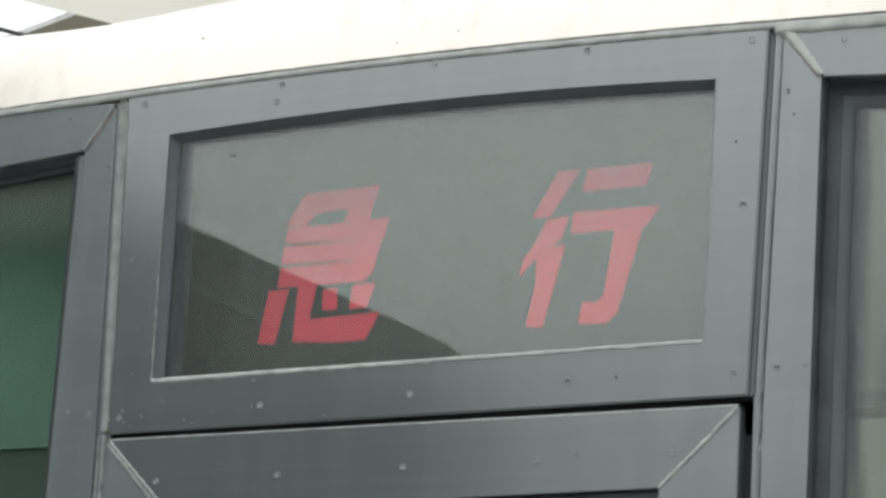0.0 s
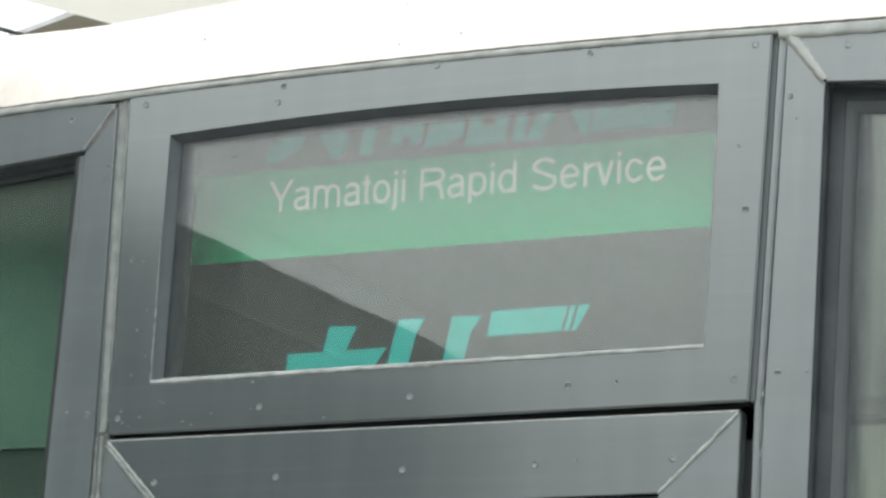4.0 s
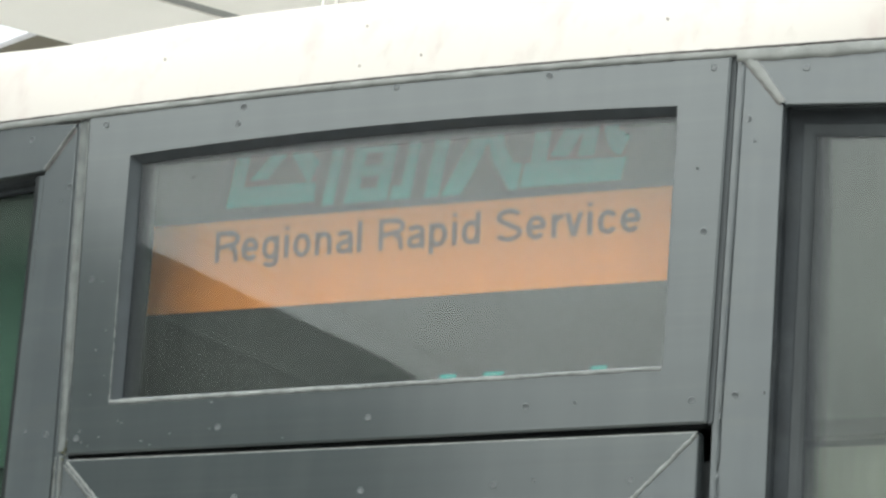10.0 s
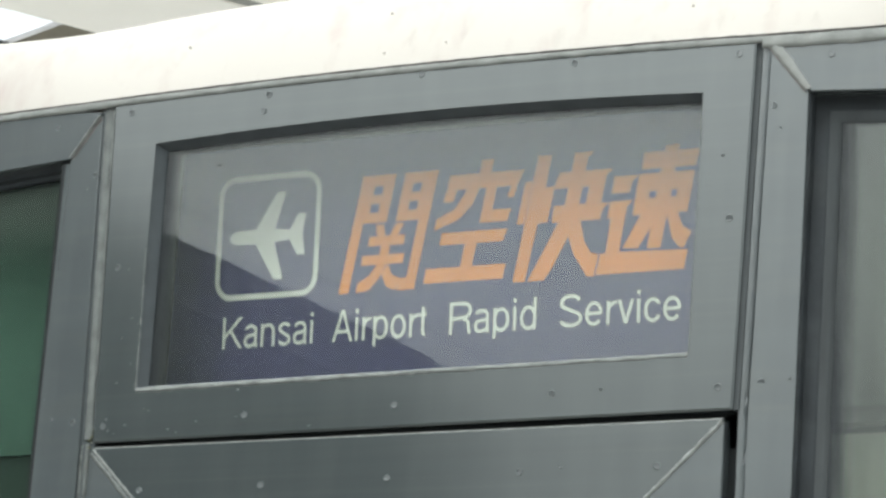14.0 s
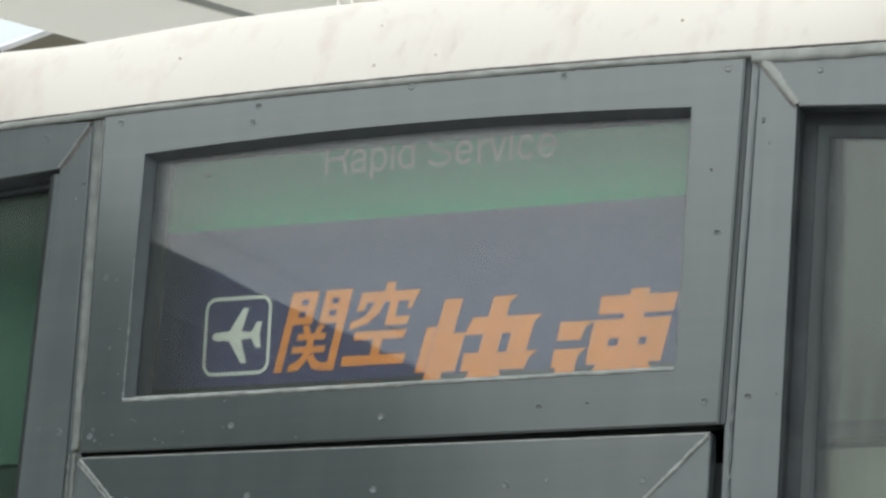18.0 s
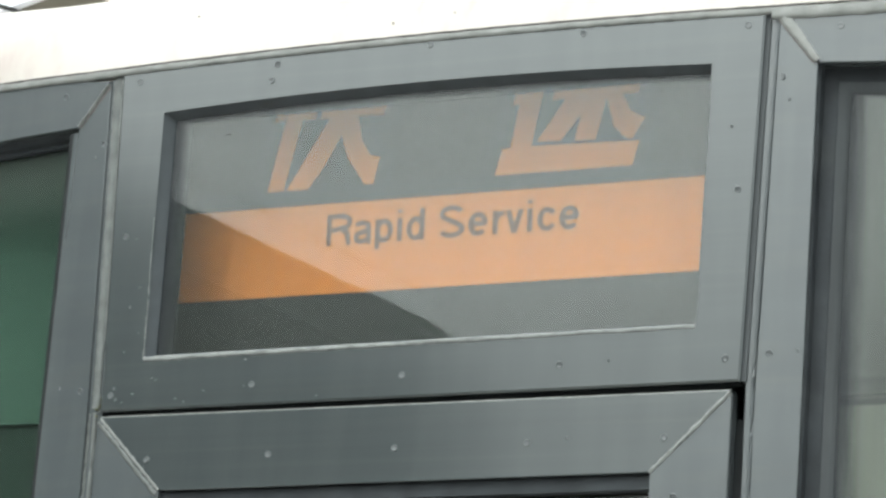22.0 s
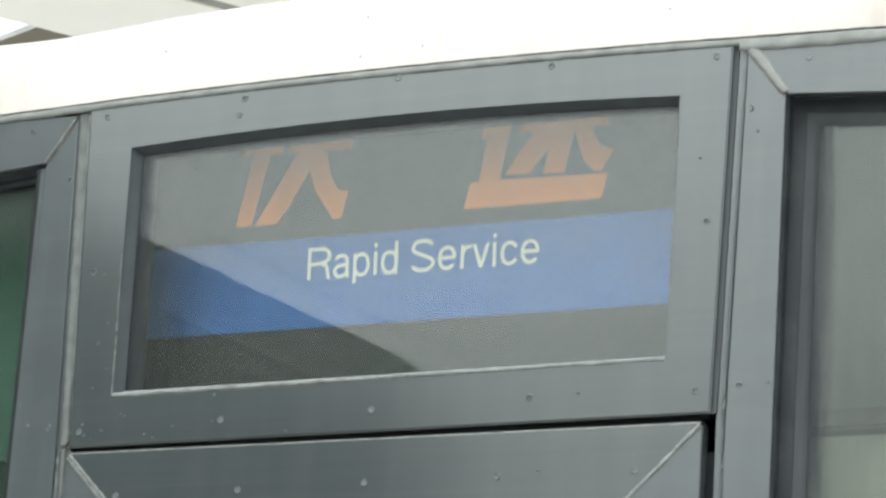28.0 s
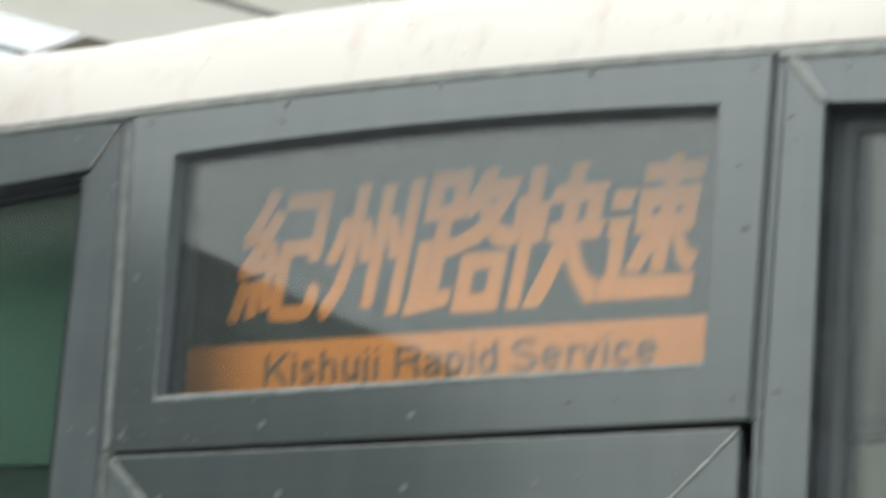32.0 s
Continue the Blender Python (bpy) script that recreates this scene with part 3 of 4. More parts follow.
    part("blind_mask", mask, INNER_BLACK, h, "black mask before the film")
    part("housing_side", box(0.350, 0.360, 0.045, 0.175, 2.235, 2.735), INNER_BLACK, h)
    part("housing_back", box(-0.360, 0.360, 0.177, 0.185, 2.225, 2.735), INNER_BLACK, h)
    part("housing_top", box(-0.360, 0.360, 0.045, 0.175, 2.737, 2.745), INNER_BLACK, h)
    part("housing_base", box(-0.360, 0.360, 0.021, 0.175, 2.222, 2.232), INNER_BLACK, h)


def posts():
    """The sealed seams, pillars, rails and panes on both sides of the sign, and the mitre beads."""
    for side in (-1, 1):
        X = lambda x: side * x
        # seam strip between sign frame and pillar
        seam = prism(([(X(0.3775), 2.666), (X(0.3935), 2.664), (X(0.3845), 2.285), (X(0.3825), 1.6), (X(0.3665), 1.6), (X(0.3668), 2.285)] if side < 0 else [(X(0.3818), 2.674), (X(0.3930), 2.674), (X(0.3835), 2.285), (X(0.3825), 1.6), (X(0.3715), 1.6), (X(0.3717), 2.285)])[::side], 0.0002 if side < 0 else 0.0012, 0.02)
        part("seam_strip", seam, GREY, train)
        if side < 0:
            part("sealant_bead", ribbon(run((-0.3848, 2.670), (-0.3745, 2.290), 70), (0.0058, 0.0044), lambda x: -0.0006, 0.0015, 0.14, 21), SEALANT, train, "lumpy grey sealant bead", True)
            dice = random.Random(5)
            for k in range(26):
                x, z, r = dice.uniform(-0.3765, -0.3690), 2.2815 + 0.022 * dice.random() ** 1.6, dice.uniform(0.0008, 0.0019)
                lump = bmesh.new()
                bmesh.ops.create_icosphere(lump, subdivisions=1, radius=r)
                for v in lump.verts:
                    v.co = v.co * dice.uniform(0.7, 1.3) + Vector((x, -0.0008, z))
                part("moss_clump", lump, MOSS if k % 3 else SEALANT, train, "dry moss in the seam" if k == 0 else "", True)
            part("sealant_bead", tube(bead_points((-0.3748, 0.0005, 2.285), (-0.3700, 0.0005, 1.9), 30, 0.0003), 0.0026, 8, 0.15), SEALANT, train)
            part("door_edge_bead", tube(bead_points((-0.382, 0.001, 2.285), (-0.378, 0.001, 1.9), 30, 0.0003), 0.0022, 8, 0.15), SEALANT, train)
        else:
            part("seam_bead", tube(bead_points((0.3905, 0.0, 2.664), (0.3795, 0.0, 2.29), 30, 0.0002) + bead_points((0.3792, 0.001, 2.28), (0.3785, 0.001, 1.9), 24, 0.0002), 0.0019, 8, 0.1), GREY, train)
            part("groove_floor", prism([(0.3765, 2.670), (0.3825, 2.670), (0.3722, 2.286), (0.3660, 2.286)], -0.0006, 0.0076), GASKET_LIP, train, "dark groove beside the sign frame")
            part("dark_groove", prism([(0.3745, 2.284), (0.3540, 2.284), (0.3480, 1.6), (0.3745, 1.6)], 0.0125, 0.02), DARK, train)
        # pillar and rail, mitred at the top corner
        corner_o, corner_i = (X(0.3925), 2.660), (X(0.4330), 2.6125)
        bottom = 1.60
        slope = 0.012 if side < 0 else -0.004
        pil = prism([corner_o, corner_i, (X(0.4330 + slope * 1.0), 2.20), (X(0.4330 + slope * 2.4), bottom), (X(0.3800), bottom), (X(0.3835), 2.285)][::-side],
                    -0.003, 0.012, 0.0012)
        fold_wing(pil, side)
        p = part("window_pillar", pil, GREY, train, "grey riveted pillar beside the sign")
        rail = prism([(X(0.3935), 2.6625)] + [(X(x), edge_z(x) - 0.005) for x in (0.45, 0.55, 0.7, 0.85, 1.0, 1.1)] + [(X(1.1), 2.585), (X(0.8), 2.603), (X(0.4345), 2.6125)], -0.003, 0.012, 0.0012)
        fold_wing(rail, side)
        r = part("window_rail", rail, GREY, train, "grey mitred rail over the cab window")
        base = lambda x: -0.0030
        if side < 0:
            part("mitre_bead", ribbon(run((-0.3950, 2.6590), (-0.4325, 2.6135), 26), (0.0016, 0.0022), base, 0.0022, 0.5, 31, -1), BEAD, r, "broken weld bead on the mitre", True)
            part("mitre_gap", ribbon(run((-0.3935, 2.6555), (-0.4300, 2.6115), 22), (0.0018, 0.0010), base, 0.0006, 0.4, 32, -1), GRIME, r, "dark cracked joint beside the bead", True)
        else:
            part("mitre_bead", ribbon(run((0.3925, 2.6680), (0.4325, 2.6145), 26), (0.0064, 0.0042), base, 0.0020, 0.14, 33, 1), PALE_BEAD, r, "smooth sealed mitre", True)
            part("mitre_gap", ribbon(run((0.3915, 2.6590), (0.4300, 2.6105), 22), (0.0010, 0.0007), base, 0.0005, 0.4, 34, 1), GRIME, r, "", True)
        # the rest of the window's surround
        out_p = prism([(X(1.02), 2.5885), (X(1.1), 2.585), (X(1.1), bottom), (X(1.04), bottom)], -0.003, 0.012)
        fold_wing(out_p, side)
        part("corner_pillar", out_p, GREY, train)
        # rubber gasket, stepped, then the pane
        x_in = 0.4345
        if side > 0:
            channel = ((-0.002, 0.004), (0.0005, 0.0060), (0.0015, 0.0170), (0.0150, 0.0175), (0.0165, 0.0165), (0.0170, 0.0220))
            lip = ((0.0160, 0.0166), (0.0185, 0.0172), (0.0230, 0.0186), (0.0280, 0.0208), (0.0285, 0.0220))
        else:
            channel = ((-0.002, 0.004), (0.001, 0.0050), (0.004, 0.0085), (0.0075, 0.0095), (0.010, 0.016), (0.010, 0.022))
            lip = ((0.0095, 0.0215), (0.0100, 0.0150), (0.0120, 0.0145), (0.0135, 0.0160), (0.0140, 0.0220))
        for name, prof, mat, words in (("window_gasket", channel, RUBBER, "black rubber gasket round the cab window"), ("gasket_lip", lip, GASKET_LIP if side > 0 else RUBBER, "dusty lip of the gasket")):
            bm = bmesh.new()
            loops = [[bm.verts.new((X(x), y, z)) for x, z in ((x_in + a, 2.614 - a), (1.05 - a, 2.592 - a), (1.05 - a, bottom + a), (x_in + slope * 2.4 + a, bottom + a))] for a, y in prof]
            for l0, l1 in zip(loops, loops[1:]):
                for i in range(4):
                    bm.faces.new((l0[i], l0[(i + 1) % 4], l1[(i + 1) % 4], l1[i]))
            fold_wing(bm, side)
            part(name, bm, mat, train, words, name == "gasket_lip")
        if side < 0:
            bm = prism([(-0.4335, 2.608), (-0.4465, 2.608), (-0.4515, 2.20), (-0.4750, 1.62), (-0.4600, 1.62), (-0.4385, 2.20)], -0.0010, 0.0040, 0.0008)
            fold_wing(bm, side)
            part("gasket_edge", bm, DARK, train, "black rubber edge beside the pillar")
            bm = prism([(-0.4325, 2.607), (-0.4402, 2.607), (-0.4462, 2.20), (-0.4430, 2.20)], -0.0016, -0.0011)
            fold_wing(bm, side)
            part("pillar_return", bm, GREY, train)
        bm = prism([(X(0.43), 2.612), (X(1.05), 2.585), (X(1.05), bottom), (X(0.43), bottom)], 0.022, 0.027)
        fold_wing(bm, side)
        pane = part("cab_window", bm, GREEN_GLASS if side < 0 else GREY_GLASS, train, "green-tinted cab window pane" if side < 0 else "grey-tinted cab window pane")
        pane.visible_shadow = False
        # cab lining seen through the pane
        y0 = 0.30 if side > 0 else 0.09
        if side < 0:
            c = part("cab_panel", box(-1.25, -0.36, y0, y0 + 0.02, 2.299, 2.70), CAB_GREEN, train, "green cab lining behind the pane")
            part("cab_ledge", box(-1.25, -0.36, y0 - 0.014, y0, 2.2965, 2.2988), CAB_GREEN, train)
            part("cab_shelf", box(-1.25, -0.36, y0 - 0.01, y0 + 0.02, 1.70, 2.296), CAB_DARK, train, "dark cab shelf below the lining")
        else:
            c = part("cab_panel", box(0.36, 1.25, y0, y0 + 0.02, 2.36, 2.72), CAB_GREY, train, "grey cab lining behind the pane")
            part("cab_bar", box(0.36, 1.25, y0 - 0.02, y0 + 0.0, 2.340, 2.358), CAB_BAR, train)
            part("cab_locker", box(0.36, 1.25, y0, y0 + 0.02, 1.70, 2.333), CAB_BEIGE, train, "pale cab locker behind the pane")
        # rivets
        rv = ((0.3948, 2.5893), (0.3951, 2.3094)) if side < 0 else ((0.397, 2.5995), (0.3956, 2.3125))
        for x, z in rv:
            rivet(p, X(x), -0.0028 + (x - HINGE) * math.tan(WING), z)
        for x, z in ((0.455, 2.651), (0.62, 2.640), (0.80, 2.625)):
            rivet(r, X(x), -0.0028 + (x - HINGE) * math.tan(WING), z)
        rivet(p, X(0.424), -0.0028 + 0.036 * math.tan(WING), 2.315, 0.45)
        rivet(p, X(0.405), -0.0028 + 0.017 * math.tan(WING), 2.575, 0.45)


def gangway_door():
    d = part("gangway_door", prism([(-0.3655, 2.2795), (0.3590, 2.2770), (0.274, 2.1965), (-0.284, 2.1965)], -0.0045, 0.012, 0.0012), GREY_BRUSHED, train,
             "grey gangway door with mitred riveted rails")
    part("door_stile", prism([(-0.3662, 2.2775), (-0.2853, 2.1955), (-0.2853, 1.60), (-0.3662, 1.60)], -0.0045, 0.012, 0.0012), GREY, d)
    part("door_stile", prism([(0.3595, 2.2750), (0.3560, 1.60), (0.2753, 1.60), (0.2753, 2.1955)], -0.0045, 0.012, 0.0012), GREY, d)
    face = lambda x: -0.0043
    part("mitre_bead", ribbon(run((-0.3645, 2.2775), (-0.2855, 2.1965), 44), (0.0014, 0.0018), face, 0.0016, 0.45, 41), BEAD, d, "pale weld bead on the mitre", True)
    part("mitre_bead", ribbon(run((-0.3675, 2.2740), (-0.2890, 2.1925), 44), (0.0020, 0.0024), face, 0.0013, 0.5, 42), SEALANT, d, "", True)
    part("mitre_bead", ribbon(run((0.3580, 2.2745), (0.2755, 2.1965), 44), (0.0026, 0.0022), face, 0.0016, 0.35, 43), BEAD, d, "pale weld bead on the mitre", True)
    part("top_edge_bead", tube([(-0.364, -0.0040, 2.2792), (0.358, -0.0040, 2.2767)], 0.0008, 6), BEAD, d)
    pane = part("door_pane", box(-0.285, 0.275, 0.0165, 0.0205, 1.62, 2.20), CLEAR, d, "dark door window")
    pane.visible_shadow = False
    part("door_gasket", box(-0.29, 0.28, 0.002, 0.016, 2.181, 2.1955), RUBBER, d)
    part("door_lining", box(-0.345, 0.345, 0.19, 0.20, 1.60, 2.22), INNER_BLACK, d)
    part("gap_filler", box(-0.372, 0.368, 0.0125, 0.0160, 2.25, 2.30), DARK, train)
    for x, z in ((-0.3035, 2.2308), (-0.1565, 2.231), (-0.0092, 2.2322), (0.1402, 2.2318), (0.2898, 2.2317), (0.3024, 2.1709), (-0.318, 2.165)):
        rivet(d, x, -0.0045, z)
    rivet(d, 0.1847, -0.0044, 2.2353, 0.5)


def body_shell():
    """Plain walls that close the car: front below the windows, sides, floor and rear."""
    xs = [-1.45 + 2.9 * i / 58 for i in range(59)]
    rows = [[(x, front_y(x) + dy, z) for x in xs] for dy, z in ((0.0, 1.60), (-0.01, 1.2), (0.0, 0.4), (0.05, -0.2), (0.055, -0.2), (0.04, 1.6))]
    part("front_panel", loft(rows), BODY, train, "pale painted lower front")
    for side in (-1, 1):
        part("side_wall", box(*sorted((side * 1.43, side * 1.45)), 0.33, 9.0, -0.2, 2.545), BODY, train)
        c = prism([(side * 1.1, 2.60), (side * 1.45, 2.53), (side * 1.45, 1.60), (side * 1.1, 1.60)], 0.0, 0.012)
        for v in c.verts:
            v.co.y += front_y(v.co.x)
        part("corner_panel", c, GREY, train)
    part("car_floor", box(-1.43, 1.43, 0.08, 9.0, -0.2, -0.1), CAB_DARK, train)
    part("rear_wall", box(-1.43, 1.43, 8.98, 9.0, -0.1, 2.85), BODY, train)
    part("cab_bulkhead", box(-1.42, 1.42, 0.9, 0.93, -0.1, 2.70), CAB_GREY, train)
    part("underframe", box(-1.2, 1.2, 0.6, 8.5, -1.12, -0.2, 0.05), CAB_DARK, train)


roof()
sign_frame()
posts()
gangway_door()
body_shell()

mast = thing("roof_rods", "pair of thin pale rods rising from the train roof", "antenna", m=pose(-1.126, 1.9, 2.85))
part("rod", tube([(-0.011, 0, 0.0), (-0.011, 0, 1.1)], 0.0030, 8), ROD, mast)
part("rod", tube([(0.015, 0, 0.0), (0.015, 0, 1.1)], 0.0030, 8), ROD, mast)

# ---------------------------------------------------------------- the roller blind
# The film is laid out by its height; it runs down past the pane and winds from the upper spool to the lower.
FILM_Y = 0.080
FILM_TILT = pose(0, 0.080, 2.49, 3.1) @ pose(0, -0.080, -2.49)   # the film leans back towards its foot
SHORT = 0.9843                                                  # so its length seems drawn out by as much
PITCH = 0.359
FILM_LOW, FILM_HIGH, STRIP = 2.16, 6.86, 0.025
HALF = 0.345


def wound(t):
    """Metres of film that have run down at t seconds: the drive slows a little as the spool fills."""
    return SHORT * (0.12848 * t - 0.0001562 * t * t)


def band_top(k):
    return 3.0953 + PITCH * k


BANDS = []     # low, high, ink
LETTERS = []   # flat bmesh in x and height, ink


def glyphs(body):
    c = bpy.data.curves.new("lettering", "FONT")
    c.body, c.size, c.resolution_u = body, 1.0, 3
    ob = new("lettering", c)
    me = bpy.data.meshes.new_from_object(ob.evaluated_get(bpy.context.evaluated_depsgraph_get()))
    bpy.data.objects.remove(ob)
    bpy.data.curves.remove(c)
    bm = bmesh.new()
    bm.from_mesh(me)
    bpy.data.meshes.remove(me)
    return bm


# Characters cut in heavy blocks: strokes on an upright grid, across and downwards.
BLOCKS = {}


def stroke(character, *corners):
    BLOCKS.setdefault(character, []).append(corners)


stroke("快", (363, 296), (449, 297), (449, 490), (440, 1058), (363, 1058))
stroke("快", (313, 451), (359, 450), (359, 706), (313, 706))
stroke("快", (441, 494), (507, 492), (507, 708), (438, 710))
stroke("快", (597, 297), (712, 297), (683, 330), (683, 414), (597, 414))
stroke("快", (526, 411), (855, 413), (824, 450), (824, 508), (505, 508))
stroke("快", (597, 505), (686, 505), (686, 716), (597, 716))
stroke("快", (730, 505), (824, 505), (824, 614), (730, 614))
stroke("快", (528, 612), (877, 617), (845, 650), (838, 714), (536, 712))
stroke("快", (582, 708), (690, 708), (660, 803), (603, 973), (560, 1058), (457, 1058), (488, 973))
stroke("快", (640, 714), (719, 714), (769, 840), (824, 913), (874, 926), (874, 1054), (830, 1054), (783, 994), (717, 915), (660, 803))
stroke("速", (686, 304), (771, 304), (771, 338), (686, 338))
stroke("速", (556, 335), (905, 337), (901, 430), (563, 429))
stroke("速", (683, 426), (773, 426), (773, 460), (683, 460))
stroke("速", (553, 457), (902, 457), (902, 556), (553, 554))
stroke("速", (555, 552), (640, 554), (640, 598), (557, 598))
stroke("速", (687, 552), (780, 554), (780, 598), (687, 598))
stroke("速", (816, 552), (902, 554), (903, 598), (816, 598))
stroke("速", (557, 595), (903, 595), (903, 682), (562, 683))
stroke("速", (615, 680), (730, 680), (686, 774), (635, 868), (540, 862))
stroke("速", (694, 680), (781, 680), (779, 874), (694, 872))
stroke("速", (775, 680), (843, 680), (893, 762), (957, 796), (927, 882), (902, 880), (843, 826))
stroke("速", (397, 457), (556, 460), (517, 490), (511, 552), (400, 552))
stroke("速", (401, 598), (548, 597), (516, 630), (516, 692), (405, 691))
stroke("速", (428, 688), (516, 688), (522, 890), (438, 890))
stroke("速", (405, 886), (526, 882), (958, 894), (955, 1000), (402, 1000))
stroke("ホ", (596, 317), (643, 319), (634, 363), (596, 362))
stroke("ホ", (537, 362), (702, 361), (684, 406), (543, 406))
stroke("ホ", (593, 366), (631, 367), (631, 412), (636, 591), (599, 588), (592, 413))
stroke("ホ", (545, 437), (577, 441), (564, 554), (527, 551))
stroke("ホ", (651, 439), (689, 442), (709, 555), (671, 552))
stroke("リ", (719, 315), (762, 316), (754, 339), (750, 474), (716, 471), (717, 341))
stroke("リ", (806, 316), (857, 318), (845, 346), (845, 453), (834, 521), (820, 569), (801, 582), (747, 587), (748, 542), (781, 543), (804, 519), (811, 490), (810, 407), (808, 328))
stroke("デ", (887, 317), (1043, 316), (1030, 360), (889, 361))
stroke("デ", (872, 406), (1043, 406), (1032, 420), (1025, 449), (876, 452))
stroke("デ", (943, 443), (983, 444), (984, 532), (972, 573), (941, 590), (889, 588), (888, 545), (929, 548), (946, 520), (945, 466))
stroke("ー", (1050, 451), (1185, 453), (1173, 468), (1166, 499), (1047, 495))
stroke("急", (520, 326), (655, 322), (651, 362), (649, 384), (603, 380), (607, 359), (551, 361), (535, 383), (499, 380), (506, 359))
stroke("急", (503, 385), (685, 381), (683, 416), (502, 411))
stroke("急", (632, 408), (681, 408), (676, 480), (644, 483))
stroke("急", (502, 417), (676, 417), (676, 450), (505, 448))
stroke("急", (505, 454), (671, 452), (668, 489), (507, 489))
stroke("急", (493, 494), (530, 493), (526, 588), (494, 586))
stroke("急", (545, 486), (580, 486), (580, 549), (706, 545), (691, 591), (643, 593), (558, 587))
stroke("急", (593, 498), (619, 497), (627, 535), (600, 535))
stroke("急", (646, 495), (687, 494), (681, 534), (649, 537))
stroke("行", (946, 319), (987, 319), (948, 399), (915, 397))
stroke("行", (944, 404), (985, 399), (978, 439), (943, 463), (914, 500), (916, 467), (927, 450))
stroke("行", (936, 454), (988, 450), (977, 591), (945, 588), (947, 515))
stroke("行", (1000, 320), (1119, 319), (1113, 357), (999, 359))
stroke("行", (991, 394), (1146, 395), (1128, 430), (993, 431))
stroke("行", (1072, 424), (1124, 424), (1108, 576), (1093, 592), (1041, 590), (1041, 552), (1068, 554), (1077, 543))


def bars(character, *boxes):
    """Upright strokes: left, top, right and bottom of each."""
    for a, b, c, d in boxes:
        stroke(character, (a, b), (c, b), (c, d), (a, d))


def gate(character, leaf):
    """The two leaves of a gate, each with two lights, on posts of full height; leaf: how far down the leaves reach."""
    rows = [leaf * k for k in (0.0, 0.23, 0.42, 0.60, 0.79, 1.0)]
    for a, b, c, d, e in ((0, 185, 305, 440, 0), (565, 695, 815, 1000, 870)):
        bars(character, (a, 0, b, leaf), (c, 0, d, leaf), (b, rows[0], c, rows[1]), (b, rows[2], c, rows[3]), (b, rows[4], c, rows[5]), (e, leaf, e + 130, 1000))
    bars(character, (770, 900, 870, 1000))


gate("間", 470)
bars("間", (255, 550, 400, 1000), (595, 550, 740, 1000), (400, 550, 595, 650), (400, 735, 595, 815), (400, 905, 595, 1000))
gate("関", 410)
bars("関", (265, 530, 735, 610), (225, 690, 775, 770), (445, 610, 560, 690))
stroke("関", (310, 430), (420, 430), (470, 530), (365, 530))
stroke("関", (580, 430), (690, 430), (635, 530), (530, 530))
stroke("関", (445, 770), (560, 770), (500, 890), (400, 985), (235, 1000), (235, 920), (370, 860))
stroke("関", (520, 850), (590, 770), (660, 860), (790, 905), (745, 1000), (630, 965))
stroke("区", (0, 0), (1000, 0), (955, 150), (0, 150))
bars("区", (0, 150, 150, 850))
stroke("区", (0, 850), (960, 850), (985, 1000), (0, 1000))
stroke("区", (770, 230), (945, 230), (400, 800), (210, 800))
stroke("区", (205, 245), (345, 245), (950, 700), (905, 845), (860, 845))
bars("空", (430, 0, 575, 110), (430, 690, 575, 880), (0, 880, 1000, 1000))
stroke("空", (60, 110), (1000, 110), (945, 235), (60, 235))
stroke("空", (60, 235), (185, 235), (165, 330), (40, 330))
stroke("空", (870, 235), (945, 235), (930, 330), (850, 330))
stroke("空", (320, 235), (470, 235), (420, 370), (270, 490), (0, 560), (0, 470), (210, 400))
stroke("空", (560, 235), (690, 235), (690, 425), (930, 425), (905, 525), (560, 525))
stroke("空", (110, 590), (940, 590), (905, 690), (110, 690))
bars("大", (430, 0, 590, 330), (0, 330, 1000, 470))
stroke("大", (430, 470), (590, 470), (530, 700), (350, 920), (110, 1000), (0, 1000), (0, 900), (250, 800), (380, 650))
stroke("大", (520, 640), (600, 520), (690, 700), (810, 810), (1000, 880), (960, 1000), (840, 1000), (660, 860))
bars("和", (0, 250, 545, 360), (215, 130, 350, 250), (215, 360, 350, 1000), (605, 200, 730, 950), (875, 200, 1000, 950), (730, 200, 875, 330), (730, 780, 875, 900))
stroke("和", (380, 0), (475, 70), (310, 130), (85, 145), (60, 60), (230, 50))
stroke("和", (215, 400), (215, 570), (90, 730), (0, 730), (0, 640))
stroke("和", (350, 420), (530, 560), (530, 690), (440, 690), (350, 570))
bars("路", (20, 0, 140, 330), (300, 0, 420, 330), (140, 0, 300, 90), (140, 240, 300, 330), (175, 330, 295, 870), (295, 480, 435, 585), (20, 490, 130, 900),
     (520, 600, 645, 1000), (850, 600, 975, 1000), (645, 600, 850, 700), (645, 890, 850, 1000))
stroke("路", (0, 905), (435, 840), (435, 940), (0, 1000))
stroke("路", (590, 0), (715, 0), (625, 230), (500, 330), (445, 250))
stroke("路", (690, 80), (965, 80), (930, 200), (640, 200))
stroke("路", (810, 200), (930, 200), (780, 420), (640, 520), (445, 570), (445, 465), (640, 385))
stroke("路", (590, 250), (680, 230), (800, 385), (1000, 460), (1000, 565), (860, 540), (700, 425))


def block_glyph(character, x0, x1, y0, y1):
    """A block character set into a box; each stroke lies a hair over the last."""
    polys = BLOCKS[character]
    xs, ys = [p[0] for poly in polys for p in poly], [p[1] for poly in polys for p in poly]
    bm = bmesh.new()
    for k, poly in enumerate(polys):
        bm.faces.new([bm.verts.new((x0 + (x - min(xs)) / (max(xs) - min(xs)) * (x1 - x0), y1 - (y - min(ys)) / (max(ys) - min(ys)) * (y1 - y0), 0.0012 * k))
                      for x, y in poly])
    bmesh.ops.triangulate(bm, faces=bm.faces)
    return bm


